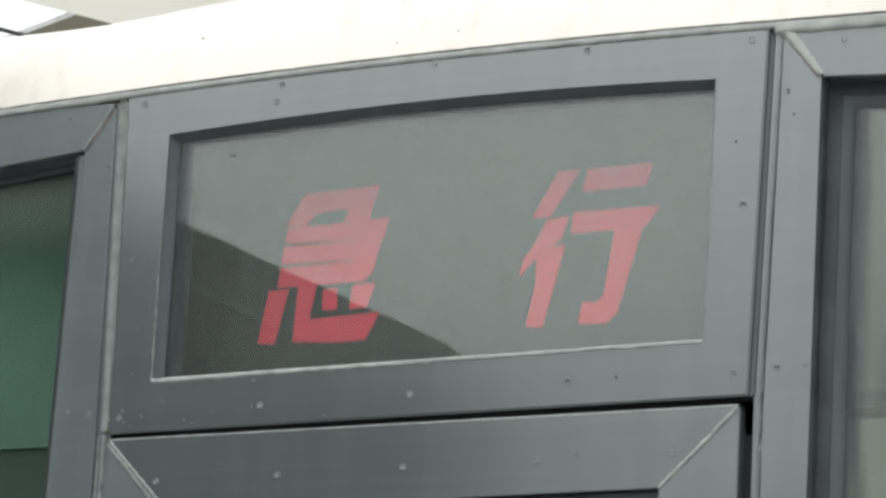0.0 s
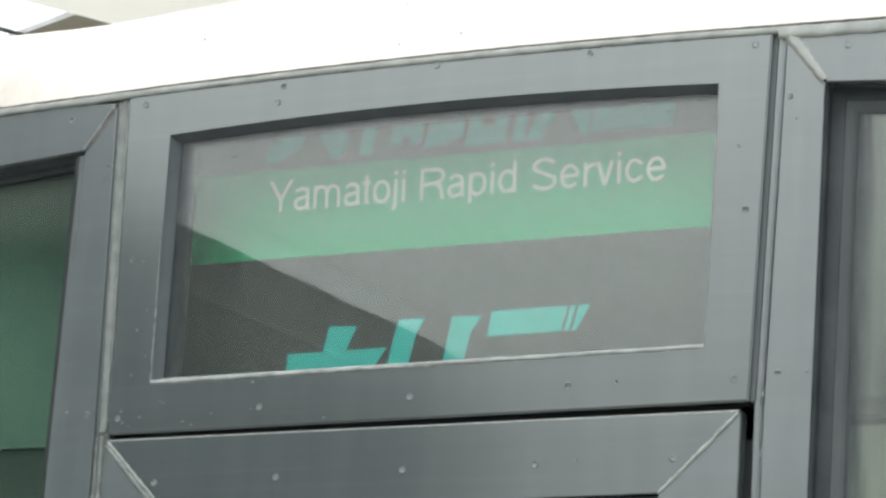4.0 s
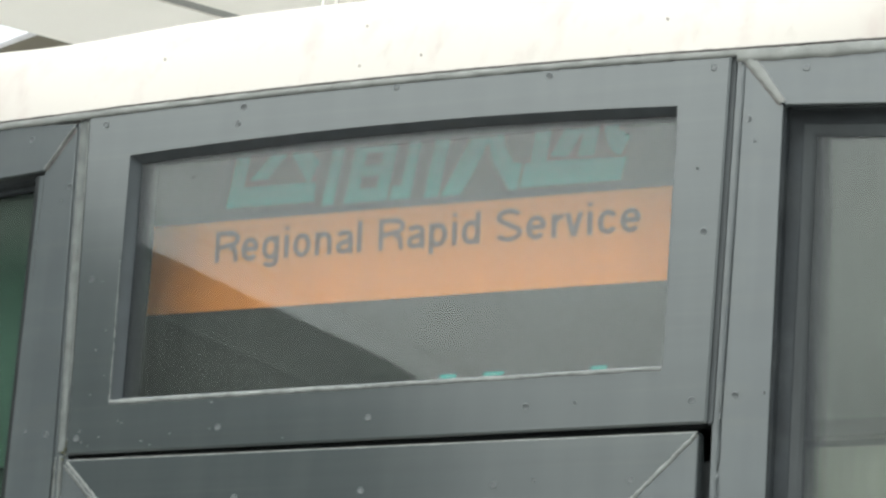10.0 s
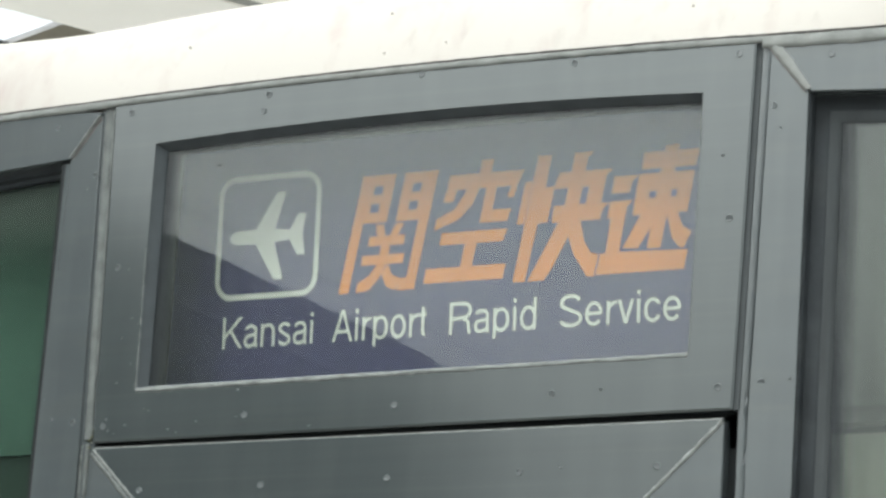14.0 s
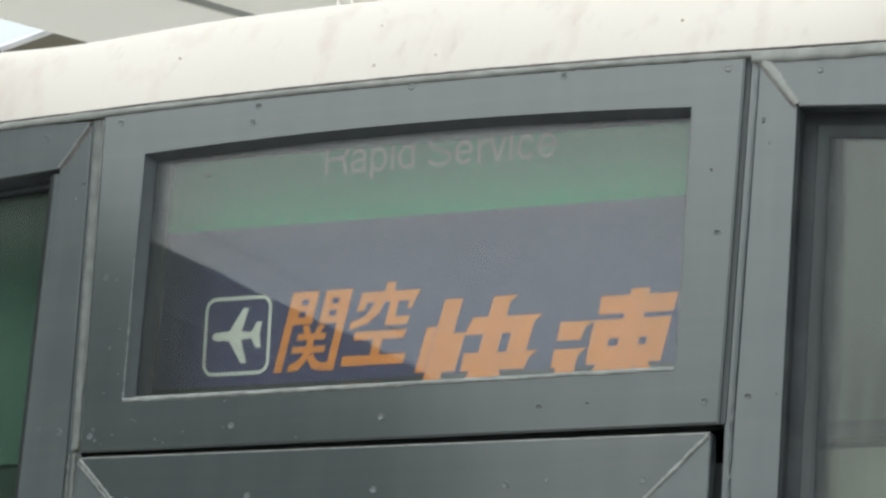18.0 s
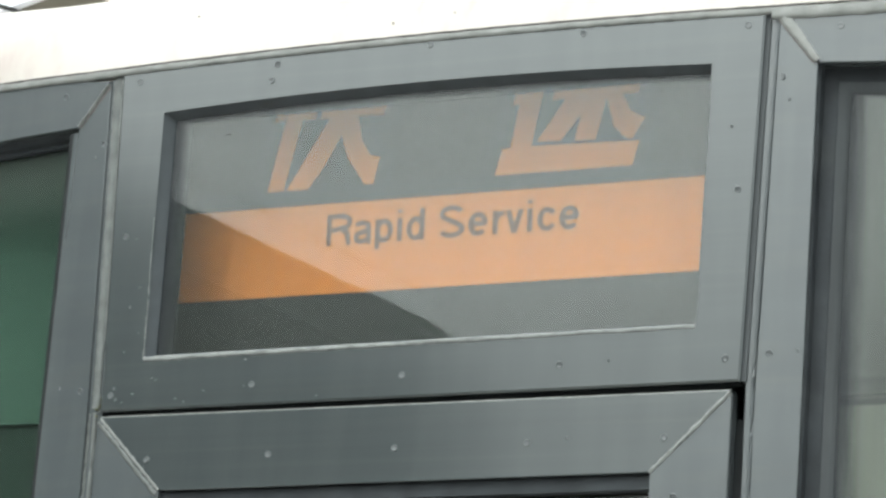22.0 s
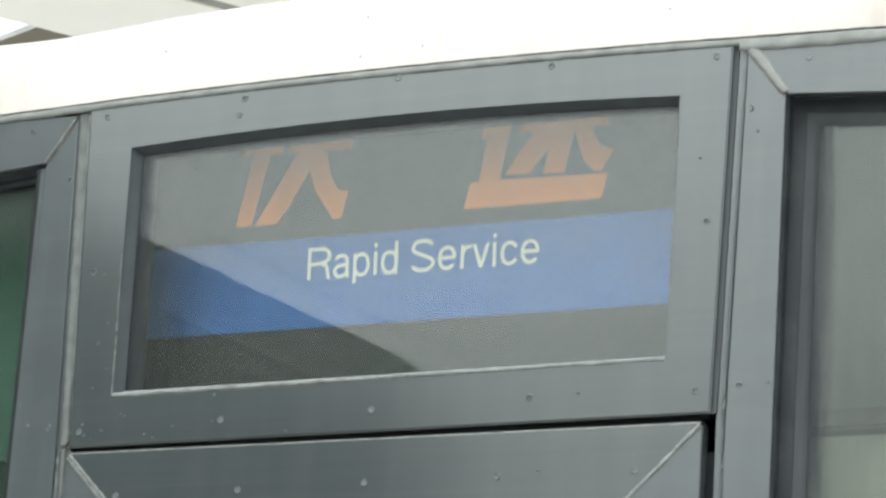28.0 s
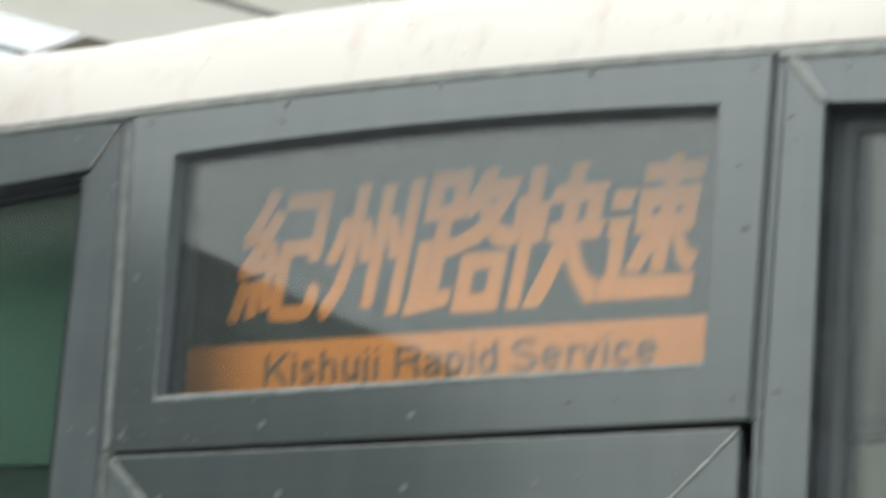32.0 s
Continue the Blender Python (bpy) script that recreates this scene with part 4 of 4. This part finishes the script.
# A plain grotesque: each letter is a few strokes of even weight w; capitals are 1 high, x the height of small letters.
def bow(cx, cy, rx, ry, a, b, n=14):
    """Points of an ellipse from a to b degrees."""
    return [(cx + rx * math.cos(radians(a + (b - a) * i / n)), cy + ry * math.sin(radians(a + (b - a) * i / n))) for i in range(n + 1)]


def grotesque(c, w):
    """The strokes of a letter, its width, and the space before and after it. A stroke is a line of points, or ("bar", from, to) with level ends."""
    h, x = w / 2, 0.735
    mid, side, wall, curve, slant = x / 2, 0.30, 0.085, 0.052, 0.018
    ring = lambda cx, rx, a, b, n=24: bow(cx, mid, rx - h, mid - h + 0.012, a, b, n)
    arch_at = lambda a, b: bow((a + b) / 2, x - h - 0.23 + 0.01, (b - a) / 2, 0.23, 180, 0) + [(b, 0)]
    if c == "l":
        return [[(h, 0), (h, 1)]], w, wall, wall
    if c == "i":
        return [[(h, 0), (h, x)], [(h, 0.875), (h, 1)]], w, wall, wall
    if c == "j":
        return [[(0.10, x), (0.10, -0.08)] + bow(0.0, -0.08, 0.10, 0.125, 0, -95, 6), [(0.10, 0.875), (0.10, 1)]], 0.10 + h, 0.03, wall
    if c in "nh":
        return [[(h, 0), (h, x if c == "n" else 1)], arch_at(h, 0.57 - h)], 0.57, wall, wall
    if c == "m":
        return [[(h, 0), (h, x)], arch_at(h, 0.465), arch_at(0.465, 0.93 - h)], 0.93, wall, wall
    if c == "u":
        return [[(0.57 - h, 0), (0.57 - h, x)], [(0.57 - a, x - b) for a, b in arch_at(h, 0.57 - h)]], 0.57, wall, wall
    if c == "r":
        return [[(h, 0), (h, x)], bow(0.36, x - h - 0.29, 0.36 - h, 0.29, 180, 92, 8)], 0.36, wall, 0.0
    if c == "o":
        return [ring(side, side, 0, 360)], 2 * side, curve, curve
    if c == "c":
        return [ring(0.295, 0.295, 32, 328)], 0.56, curve, 0.035
    if c == "e":
        return [ring(side, side, 2, 322), [(h, mid + 0.01), (2 * side - h * 0.6, mid + 0.01)]], 2 * side, curve, curve
    if c in "dg":
        stem = [[(0.58 - h, 0), (0.58 - h, 1)]] if c == "d" else [[(0.58 - h, x), (0.58 - h, -0.02)] + bow(0.30, -0.02, 0.28 - h, 0.19 - h * 0.4, 0, -160, 12)]
        return [ring(0.295, 0.295, 0, 360)] + stem, 0.58, curve, wall
    if c == "p":
        return [ring(0.285, 0.295, 0, 360), [(h, -0.21), (h, x)]], 0.58, wall, curve
    if c == "a":
        hook = bow(0.275, x - 0.20, 0.215 - h * 0.2, 0.20 - h + 0.01, 165, 0, 10) + [(0.485, 0.13)] + bow(0.56, 0.13, 0.075, 0.10, 180, 265, 5)
        bowl = [(0.485, 0.43), (0.40, 0.405)] + bow(0.235, 0.21, 0.235 - h, 0.21 - h + 0.012, 95, 275, 12) + bow(0.30, 0.21, 0.185, 0.20 - h, 285, 350, 6)
        return [hook, bowl], 0.58, curve, 0.03
    if c in "sS":
        wide, tall = (0.52, x) if c == "s" else (0.80, 1.0)
        up, low, r = tall * 0.745, tall * 0.265, wide / 2 - h
        top = bow(wide / 2, up, r * 0.93, tall * 0.255 - h + 0.012, 18, 215, 14)
        base = bow(wide / 2, low, r, tall * 0.265 - h + 0.012, 35, -162, 14)
        return [top + base], wide, 0.045, 0.045
    if c == "t":
        return [[(0.15, 0.93), (0.15, 0.16)] + bow(0.26, 0.16, 0.11, 0.16 - h, 180, 275, 6), [(0.0, x - h * 0.9), (0.30, x - h * 0.9)]], 0.30, 0.02, 0.03
    if c == "v":
        return [("bar", (h, x), (0.275, 0)), ("bar", (0.55 - h, x), (0.275, 0))], 0.55, slant, slant
    if c == "w":
        return [("bar", a, b) for a, b in (((h, x), (0.235, 0)), ((0.42, x), (0.235, 0)), ((0.42, x), (0.605, 0)), ((0.84 - h, x), (0.605, 0)))], 0.84, slant, slant
    if c == "y":
        return [("bar", (h, x), (0.285, 0.0)), ("bar", (0.55 - h, x), (0.235, -0.09)), [(0.245, -0.06), (0.20, -0.16), (0.13, -0.195), (0.05, -0.185)]], 0.55, slant, slant
    if c == "A":
        return [("bar", (0.41, 1), (h, 0)), ("bar", (0.41, 1), (0.82 - h, 0)), [(0.18, 0.32), (0.64, 0.32)]], 0.82, slant, slant
    if c == "H":
        return [[(h, 0), (h, 1)], [(0.79 - h, 0), (0.79 - h, 1)], [(h, 0.53), (0.79 - h, 0.53)]], 0.79, wall, wall
    if c == "K":
        return [[(h, 0), (h, 1)], ("bar", (0.73, 1), (h, 0.33)), ("bar", (0.30, 0.60), (0.75, 0))], 0.83, wall, 0.0
    if c == "L":
        return [[(h, 0), (h, 1)], [(h, h), (0.60, h)]], 0.60, wall, 0.02
    if c == "R":
        bowl = [(h, 1 - h), (0.50, 1 - h)] + bow(0.50, 0.73, 0.26, 0.27 - h, 90, -90, 12) + [(h, 0.46)]
        return [[(h, 0), (h, 1)], bowl, [(0.50, 0.455), (0.63, 0.42), (0.69, 0.34), (0.71, 0.14), (0.735, 0.05), (0.77, 0.0)]], 0.82, wall, 0.03
    if c == "Y":
        return [("bar", (h, 1), (0.42, 0.38)), ("bar", (0.84 - h, 1), (0.42, 0.38)), [(0.42, 0), (0.42, 0.44)]], 0.84, 0.0, 0.0
    # the ampersand
    return [[(0.78, 0.0), (0.30, 0.60), (0.235, 0.74)] + bow(0.40, 0.80, 0.16, 0.20 - h, 190, -20, 10) + [(0.48, 0.62), (0.24, 0.48), (0.10, 0.35)]
            + bow(0.31, 0.24, 0.31 - h, 0.24 - h, 170, 280, 8) + [(0.52, 0.12), (0.64, 0.28), (0.69, 0.44)]], 0.80, curve, 0.03


def stroked(line_of, w, bm, up):
    """A line of points as a flat stroke of width w, mitred at its bends."""
    n = len(line_of)
    closed = math.dist(line_of[0], line_of[-1]) < 1e-6
    pairs = []
    for i, p in enumerate(line_of):
        a = line_of[i - 1] if i else (line_of[-2] if closed else None)
        b = line_of[i + 1] if i < n - 1 else (line_of[1] if closed else None)
        ways = [Vector((q[0] - o[0], q[1] - o[1])).normalized() for o, q in ((a, p), (p, b)) if o and q]
        d = sum(ways, Vector((0, 0))).normalized()
        k = w / 2 / max(0.6, d.dot(ways[0]))
        pairs.append([bm.verts.new((p[0] - d.y * k * s, p[1] + d.x * k * s, up)) for s in (1, -1)])
    for (a, b), (c, d) in zip(pairs, pairs[1:]):
        bm.faces.new((a, b, d, c))


def set_word(body, w):
    """A word in the grotesque."""
    bm = bmesh.new()
    at, k = 0.0, 0
    for c in body:
        strokes, wide, before, after = grotesque(c, w)
        first = len(bm.verts)
        at += before
        for st in strokes:
            k += 1
            if st[0] == "bar":
                (xa, ya), (xb, yb) = st[1:]
                q = w / 2 * math.hypot(xb - xa, yb - ya) / abs(yb - ya) * 0.98
                bm.faces.new([bm.verts.new((px, py, 0.0012 * k)) for px, py in ((xa - q, ya), (xb - q, yb), (xb + q, yb), (xa + q, ya))])
            else:
                stroked(st, w, bm, 0.0012 * k)
        bm.verts.ensure_lookup_table()
        for v in bm.verts[first:]:
            v.co.x += at
        at += wide + after
    return bm


def extent(bm):
    xs, ys = [v.co.x for v in bm.verts], [v.co.y for v in bm.verts]
    return min(xs), max(xs), min(ys), max(ys)


def heavy(bm, weight):
    """Shifted impressions thicken the strokes."""
    base = bpy.data.meshes.new("impression")
    bm.to_mesh(base)
    bm.free()
    bm = bmesh.new()
    w, h = weight, weight * 0.55
    for k, (dx, dy) in enumerate(((0, 0), (-w, 0), (w, 0), (0, -h), (0, h), (-w * 0.8, h * 0.8), (w * 0.8, -h * 0.8), (w * 0.8, h * 0.8), (-w * 0.8, -h * 0.8))):
        first = len(bm.verts)
        bm.from_mesh(base)
        bm.verts.ensure_lookup_table()
        for v in bm.verts[first:]:
            v.co += Vector((dx, dy, 0.0015 * k))
    bpy.data.meshes.remove(base)
    return bm


def cut_heading(body, weight):
    """A heading, character by character on an even advance; the block characters take the place of the font's."""
    one, two = glyphs("快"), glyphs("快快")
    advance = extent(two)[1] - extent(one)[1]
    one.free()
    two.free()
    bm = bmesh.new()
    for i, c in enumerate(body):
        g = heavy(glyphs(c), weight)
        if c in BLOCKS:
            a, b, lo, hi = extent(g)
            g.free()
            g = block_glyph(c, a, b, lo, hi)
            if c in "大和路":
                g = heavy(g, weight * 0.6)
        for v in g.verts:
            v.co.x += i * advance
        me = bpy.data.meshes.new("character")
        g.to_mesh(me)
        g.free()
        bm.from_mesh(me)
        bpy.data.meshes.remove(me)
    return bm


def letter(body, x0, x1, z0, z1, colour, lean=0.0, capital=False, weight=0.0):
    """Lettering set between x0 and x1; z0 to z1 is its height, or that of its capitals."""
    if body in BLOCKS:
        grid = [p for poly in BLOCKS[body] for p in poly]
        bm = block_glyph(body, min(p[0] for p in grid) / 1000, max(p[0] for p in grid) / 1000, -max(p[1] for p in grid) / 1000, -min(p[1] for p in grid) / 1000)
    elif body.isascii():
        bm = set_word(body, weight or 0.108)
    elif weight and any(c in BLOCKS for c in body):
        bm = cut_heading(body, weight)
    else:
        bm = heavy(glyphs(body), weight) if weight else glyphs(body)
    for v in bm.verts:
        v.co.x += lean * v.co.y
    xa, xb, ya, yb = extent(bm)
    lo, hi = (0.0, 1.0) if capital else (ya, yb)
    sx, sz = (x1 - x0) / (xb - xa), (z1 - z0) / (hi - lo)
    for v in bm.verts:
        v.co = (x0 + (v.co.x - xa) * sx, -0.0003 - v.co.z * 0.05, z0 + (v.co.y - lo) * sz)
    LETTERS.append((bm, colour))


def line(words, x0, x1, z0, z1, colour, weight=0.108):
    """A line of words; each word comes with the shares of the line's width at which it begins and ends."""
    for word, a, b in words:
        letter(word, x0 + (x1 - x0) * a, x0 + (x1 - x0) * b, z0, z1, colour, weight=weight, capital=True)


def shape(polys, colour, proud=0.0003):
    bm = bmesh.new()
    for poly in polys:
        bm.faces.new([bm.verts.new((x, -proud, z)) for x, z in poly])
    bmesh.ops.triangulate(bm, faces=bm.faces)
    LETTERS.append((bm, colour))


def plane_icon(x0, x1, z0, z1):
    """A rounded frame with an airliner that heads left."""
    w, h, r, t = x1 - x0, z1 - z0, 0.16, 0.045

    def rounded(e):
        rr = r - e
        return [(cx + rr * math.cos(a), cz + rr * math.sin(a)) for cx, cz, q in ((1 - r, 1 - r, 0), (r, 1 - r, 1), (r, r, 2), (1 - r, r, 3))
                for a in (math.pi / 2 * (q + i / 5) for i in range(6))]

    at = lambda p: (x0 + p[0] * w, z0 + p[1] * h)
    a, b = rounded(0.0), rounded(t)
    n = len(a)
    polys = [[at(a[i]), at(a[(i + 1) % n]), at(b[(i + 1) % n]), at(b[i])] for i in range(n)]
    body = [[(0.12, 0), (0.145, 0.035), (0.19, 0.053), (0.38, 0.06), (0.38, 0)], [(0.38, 0), (0.38, 0.06), (0.565, 0.053), (0.565, 0)],
            [(0.565, 0), (0.565, 0.053), (0.71, 0.04), (0.71, 0)], [(0.71, 0), (0.71, 0.04), (0.835, 0)],
            [(0.38, 0.06), (0.575, 0.35), (0.66, 0.35), (0.565, 0.053)], [(0.71, 0.04), (0.79, 0.165), (0.865, 0.165), (0.835, 0)]]
    polys += [[at((x, 0.5 + s * z)) for x, z in piece] for piece in body for s in (1, -1)]
    shape(polys, "white")


BOLD = dict(lean=0.26, weight=0.032)


def rapid(k):
    """The two large characters over the band of panel k."""
    b = band_top(k)
    letter("快", -0.2140, -0.0570, b + 0.0185, b + 0.191, "orange", 0.205)
    letter("速", 0.0590, 0.2400, b + 0.0175, b + 0.190, "orange", 0.205)


def layout():
    b = band_top
    for k, c in ((0, "green"), (1, "green"), (2, "orange"), (5, "green"), (6, "orange"), (7, "orange"), (8, "blue"), (9, "orange")):
        up = 0.0085 if k == 9 else 0.0
        BANDS.append((b(k) - 0.1005 + up, b(k) + up, c))
    BANDS.append((4.063, 4.408, "navy"))
    BANDS.append((4.612, 4.7895, "navy"))
    letter("急", -0.2270, -0.0725, b(-2) + 0.009, b(-2) + 0.181, "red", 0.195)
    letter("行", 0.0828, 0.2408, b(-2) + 0.009, b(-2) + 0.178, "red", 0.195)
    for c, x0, x1, z0, z1 in (("ホ", -0.2225, -0.0700, 0.010, 0.178), ("リ", -0.0800, 0.0400, 0.012, 0.181), ("デ", 0.0150, 0.1640, 0.016, 0.184), ("ー", 0.1360, 0.2345, 0.074, 0.106)):
        letter(c, x0, x1, b(-1) + z0, b(-1) + z1, "teal", 0.195)
    # the voicing mark is cut as two slits into the upper bar
    for x in (0.1290, 0.1385):
        shape([[(x, b(-1) + 0.148), (x + 0.003, b(-1) + 0.148), (x + 0.014, b(-1) + 0.188), (x + 0.011, b(-1) + 0.188)]], "black", 0.0012)
    letter("Holiday", -0.0611, 0.0844, b(-1) - 0.0480, b(-1) - 0.0125, "white", capital=True)
    letter("大和路快速", -0.2256, 0.2640, b(0) + 0.009, b(0) + 0.174, "teal", **BOLD)
    line([("Yamatoji", 0.000, 0.356), ("Rapid", 0.393, 0.636), ("Service", 0.674, 1.000)], -0.2215, 0.2449, b(0) - 0.0475, b(0) - 0.0125, "white")
    letter("区間快速", -0.2275, 0.2570, b(1) + 0.009, b(1) + 0.172, "teal", **BOLD)
    line([("Regional", 0.000, 0.358), ("Rapid", 0.396, 0.636), ("Service", 0.671, 1.000)], -0.2230, 0.2492, b(1) - 0.0470, b(1) - 0.0115, "white")
    letter("区間快速", -0.2250, 0.2575, b(2) + 0.009, b(2) + 0.172, "teal", **BOLD)
    line([("Regional", 0.000, 0.358), ("Rapid", 0.396, 0.636), ("Service", 0.671, 1.000)], -0.2362, 0.2642, b(2) - 0.0470, b(2) - 0.0110, "dark", 0.165)
    letter("関空快速", -0.1130, 0.2990, 4.2045, 4.342, "orange", **BOLD)
    line([("Kansai", 0.000, 0.208), ("Airport", 0.251, 0.461), ("Rapid", 0.510, 0.698), ("Service", 0.747, 1.000)], -0.2530, 0.2825, 4.1520, 4.1870, "white")
    plane_icon(-0.2655, -0.1395, 4.2060, 4.3470)
    line([("Airport", 0.000, 0.203), ("&", 0.229, 0.267), ("Kishuji", 0.298, 0.505), ("Rapid", 0.533, 0.722), ("Service", 0.749, 1.000)], -0.2483, 0.2689, 4.4785, 4.5090, "white")
    plane_icon(-0.2610, -0.1790, 4.6235, 4.7120)
    letter("関空", -0.1727, -0.0010, 4.6235, 4.7170, "orange", **BOLD)
    letter("紀州路", -0.2480, -0.0250, 4.5280, 4.6065, "orange", **BOLD)
    letter("快", -0.0095, 0.1415, 4.5480, 4.6940, "orange", 0.205)
    letter("速", 0.1365, 0.2925, 4.5485, 4.6930, "orange", 0.205)
    for k, c, x0, x1, o in ((5, "white", -0.1235, 0.1496, 0.108), (6, "dark", -0.1390, 0.1580, 0.165), (8, "white", -0.1235, 0.1480, 0.108)):
        rapid(k)
        line([("Rapid", 0.000, 0.397), ("Service", 0.453, 1.000)], x0, x1, b(k) - 0.0475, b(k) - 0.0120, c, o)
    letter("はんわライナー", -0.2420, 0.2725, b(7) + 0.018, b(7) + 0.181, "red", 0.06, weight=0.019)
    line([("Hanwa", 0.000, 0.517), ("Liner", 0.590, 1.000)], -0.1240, 0.1392, b(7) - 0.0520, b(7) - 0.0165, "dark", 0.165)
    letter("紀州路快速", -0.2710, 0.2890, b(9) + 0.028, b(9) + 0.186, "orange", **BOLD)
    line([("Kishuji", 0.000, 0.304), ("Rapid", 0.344, 0.608), ("Service", 0.641, 1.000)], -0.2225, 0.2395, b(9) - 0.0400, b(9) - 0.0045, "dark", 0.165)


def set_back():
    """The layout was drawn for a film nearer the pane: enlarge it to the film's true depth."""
    k, dx, dz = 1.00766, -0.0127, -0.01095
    for bm, _ in LETTERS:
        for v in bm.verts:
            v.co.x, v.co.z = v.co.x * k + dx, 2.49 + (v.co.z * k + dz - 2.49) * SHORT
    BANDS[:] = [(2.49 + (lo * k + dz - 2.49) * SHORT, 2.49 + (hi * k + dz - 2.49) * SHORT, c) for lo, hi, c in BANDS]


def film_strip(low, high, inks):
    """One strip of the film between two heights, with what is printed on it; its own zero is at its middle."""
    mid = (low + high) / 2
    bm = bmesh.new()
    cuts = sorted({low, high, *(v for b in BANDS for v in b[:2] if low < v < high)})
    for a, b in zip(cuts, cuts[1:]):
        c = next((c for l, h, c in BANDS if l <= (a + b) / 2 <= h), "black")
        f = bm.faces.new([bm.verts.new((x, 0, z - mid)) for x, z in ((-HALF, a), (HALF, a), (HALF, b), (-HALF, b))])
        f.material_index = inks.index(c)
    back = bm.faces.new([bm.verts.new((x, 0.0003, z - mid)) for x, z in ((-HALF, high), (HALF, high), (HALF, low), (-HALF, low))])
    back.material_index = inks.index("black")
    for src, colour in LETTERS:
        zs = [v.co.z for v in src.verts]
        if max(zs) <= low or min(zs) >= high:
            continue
        cut = src.copy()
        for z, n in ((low, -1), (high, 1)):
            bmesh.ops.bisect_plane(cut, geom=list(cut.verts) + list(cut.edges) + list(cut.faces), plane_co=(0, 0, z), plane_no=(0, 0, n), clear_outer=True)
        index = inks.index(colour)
        made = {v: bm.verts.new((v.co.x, v.co.y, v.co.z - mid)) for v in cut.verts}
        for f in cut.faces:
            g = bm.faces.new([made[v] for v in f.verts])
            g.material_index = index
        cut.free()
    me = bpy.data.meshes.new("film")
    bm.normal_update()
    bm.to_mesh(me)
    bm.free()
    for i in inks:
        me.materials.append(INK[i])
    return me


SPOOL, TOP_Z, LOW_Z = 0.043, 2.688, 2.284


def along_film(u):
    """The pose of a strip whose place along the film is u: flat behind the pane, wound round a spool beyond."""
    if u > TOP_Z:
        w, sign, z = u - TOP_Z, 1, TOP_Z
    elif u < LOW_Z:
        w, sign, z = LOW_Z - u, -1, LOW_Z
    else:
        return FILM_TILT @ pose(0, FILM_Y, u)
    a, r = w / SPOOL, SPOOL - 0.0022 * w
    return FILM_TILT @ pose(0, FILM_Y + SPOOL - r * math.cos(a), z + sign * r * math.sin(a), -sign * math.degrees(a))


blind = thing("destination_blind", "printed roller blind winding down behind the sign window", "sign")
layout()
set_back()
INKS = list(INK)
STRIPS = []
count = int(round((FILM_HIGH - FILM_LOW) / STRIP))
for i in range(count):
    lo = FILM_LOW + i * STRIP
    ob = new("film_strip", film_strip(lo, lo + STRIP, INKS))
    ob.parent = blind
    STRIPS.append((ob, lo + STRIP / 2))
for bm, _ in LETTERS:
    bm.free()
for z in (TOP_Z, LOW_Z):
    part("spool", tube([(-0.345, FILM_Y + SPOOL, z), (0.345, FILM_Y + SPOOL, z)], 0.026, 16), INNER_BLACK, blind, "dark spool of the blind", m=FILM_TILT)


def motions():
    """The film runs down without a stop."""
    times = [k / 3 for k in range(97)]
    for ob, h in STRIPS:
        walk(ob, [(t, along_film(h - wound(t))) for t in times])


motions()
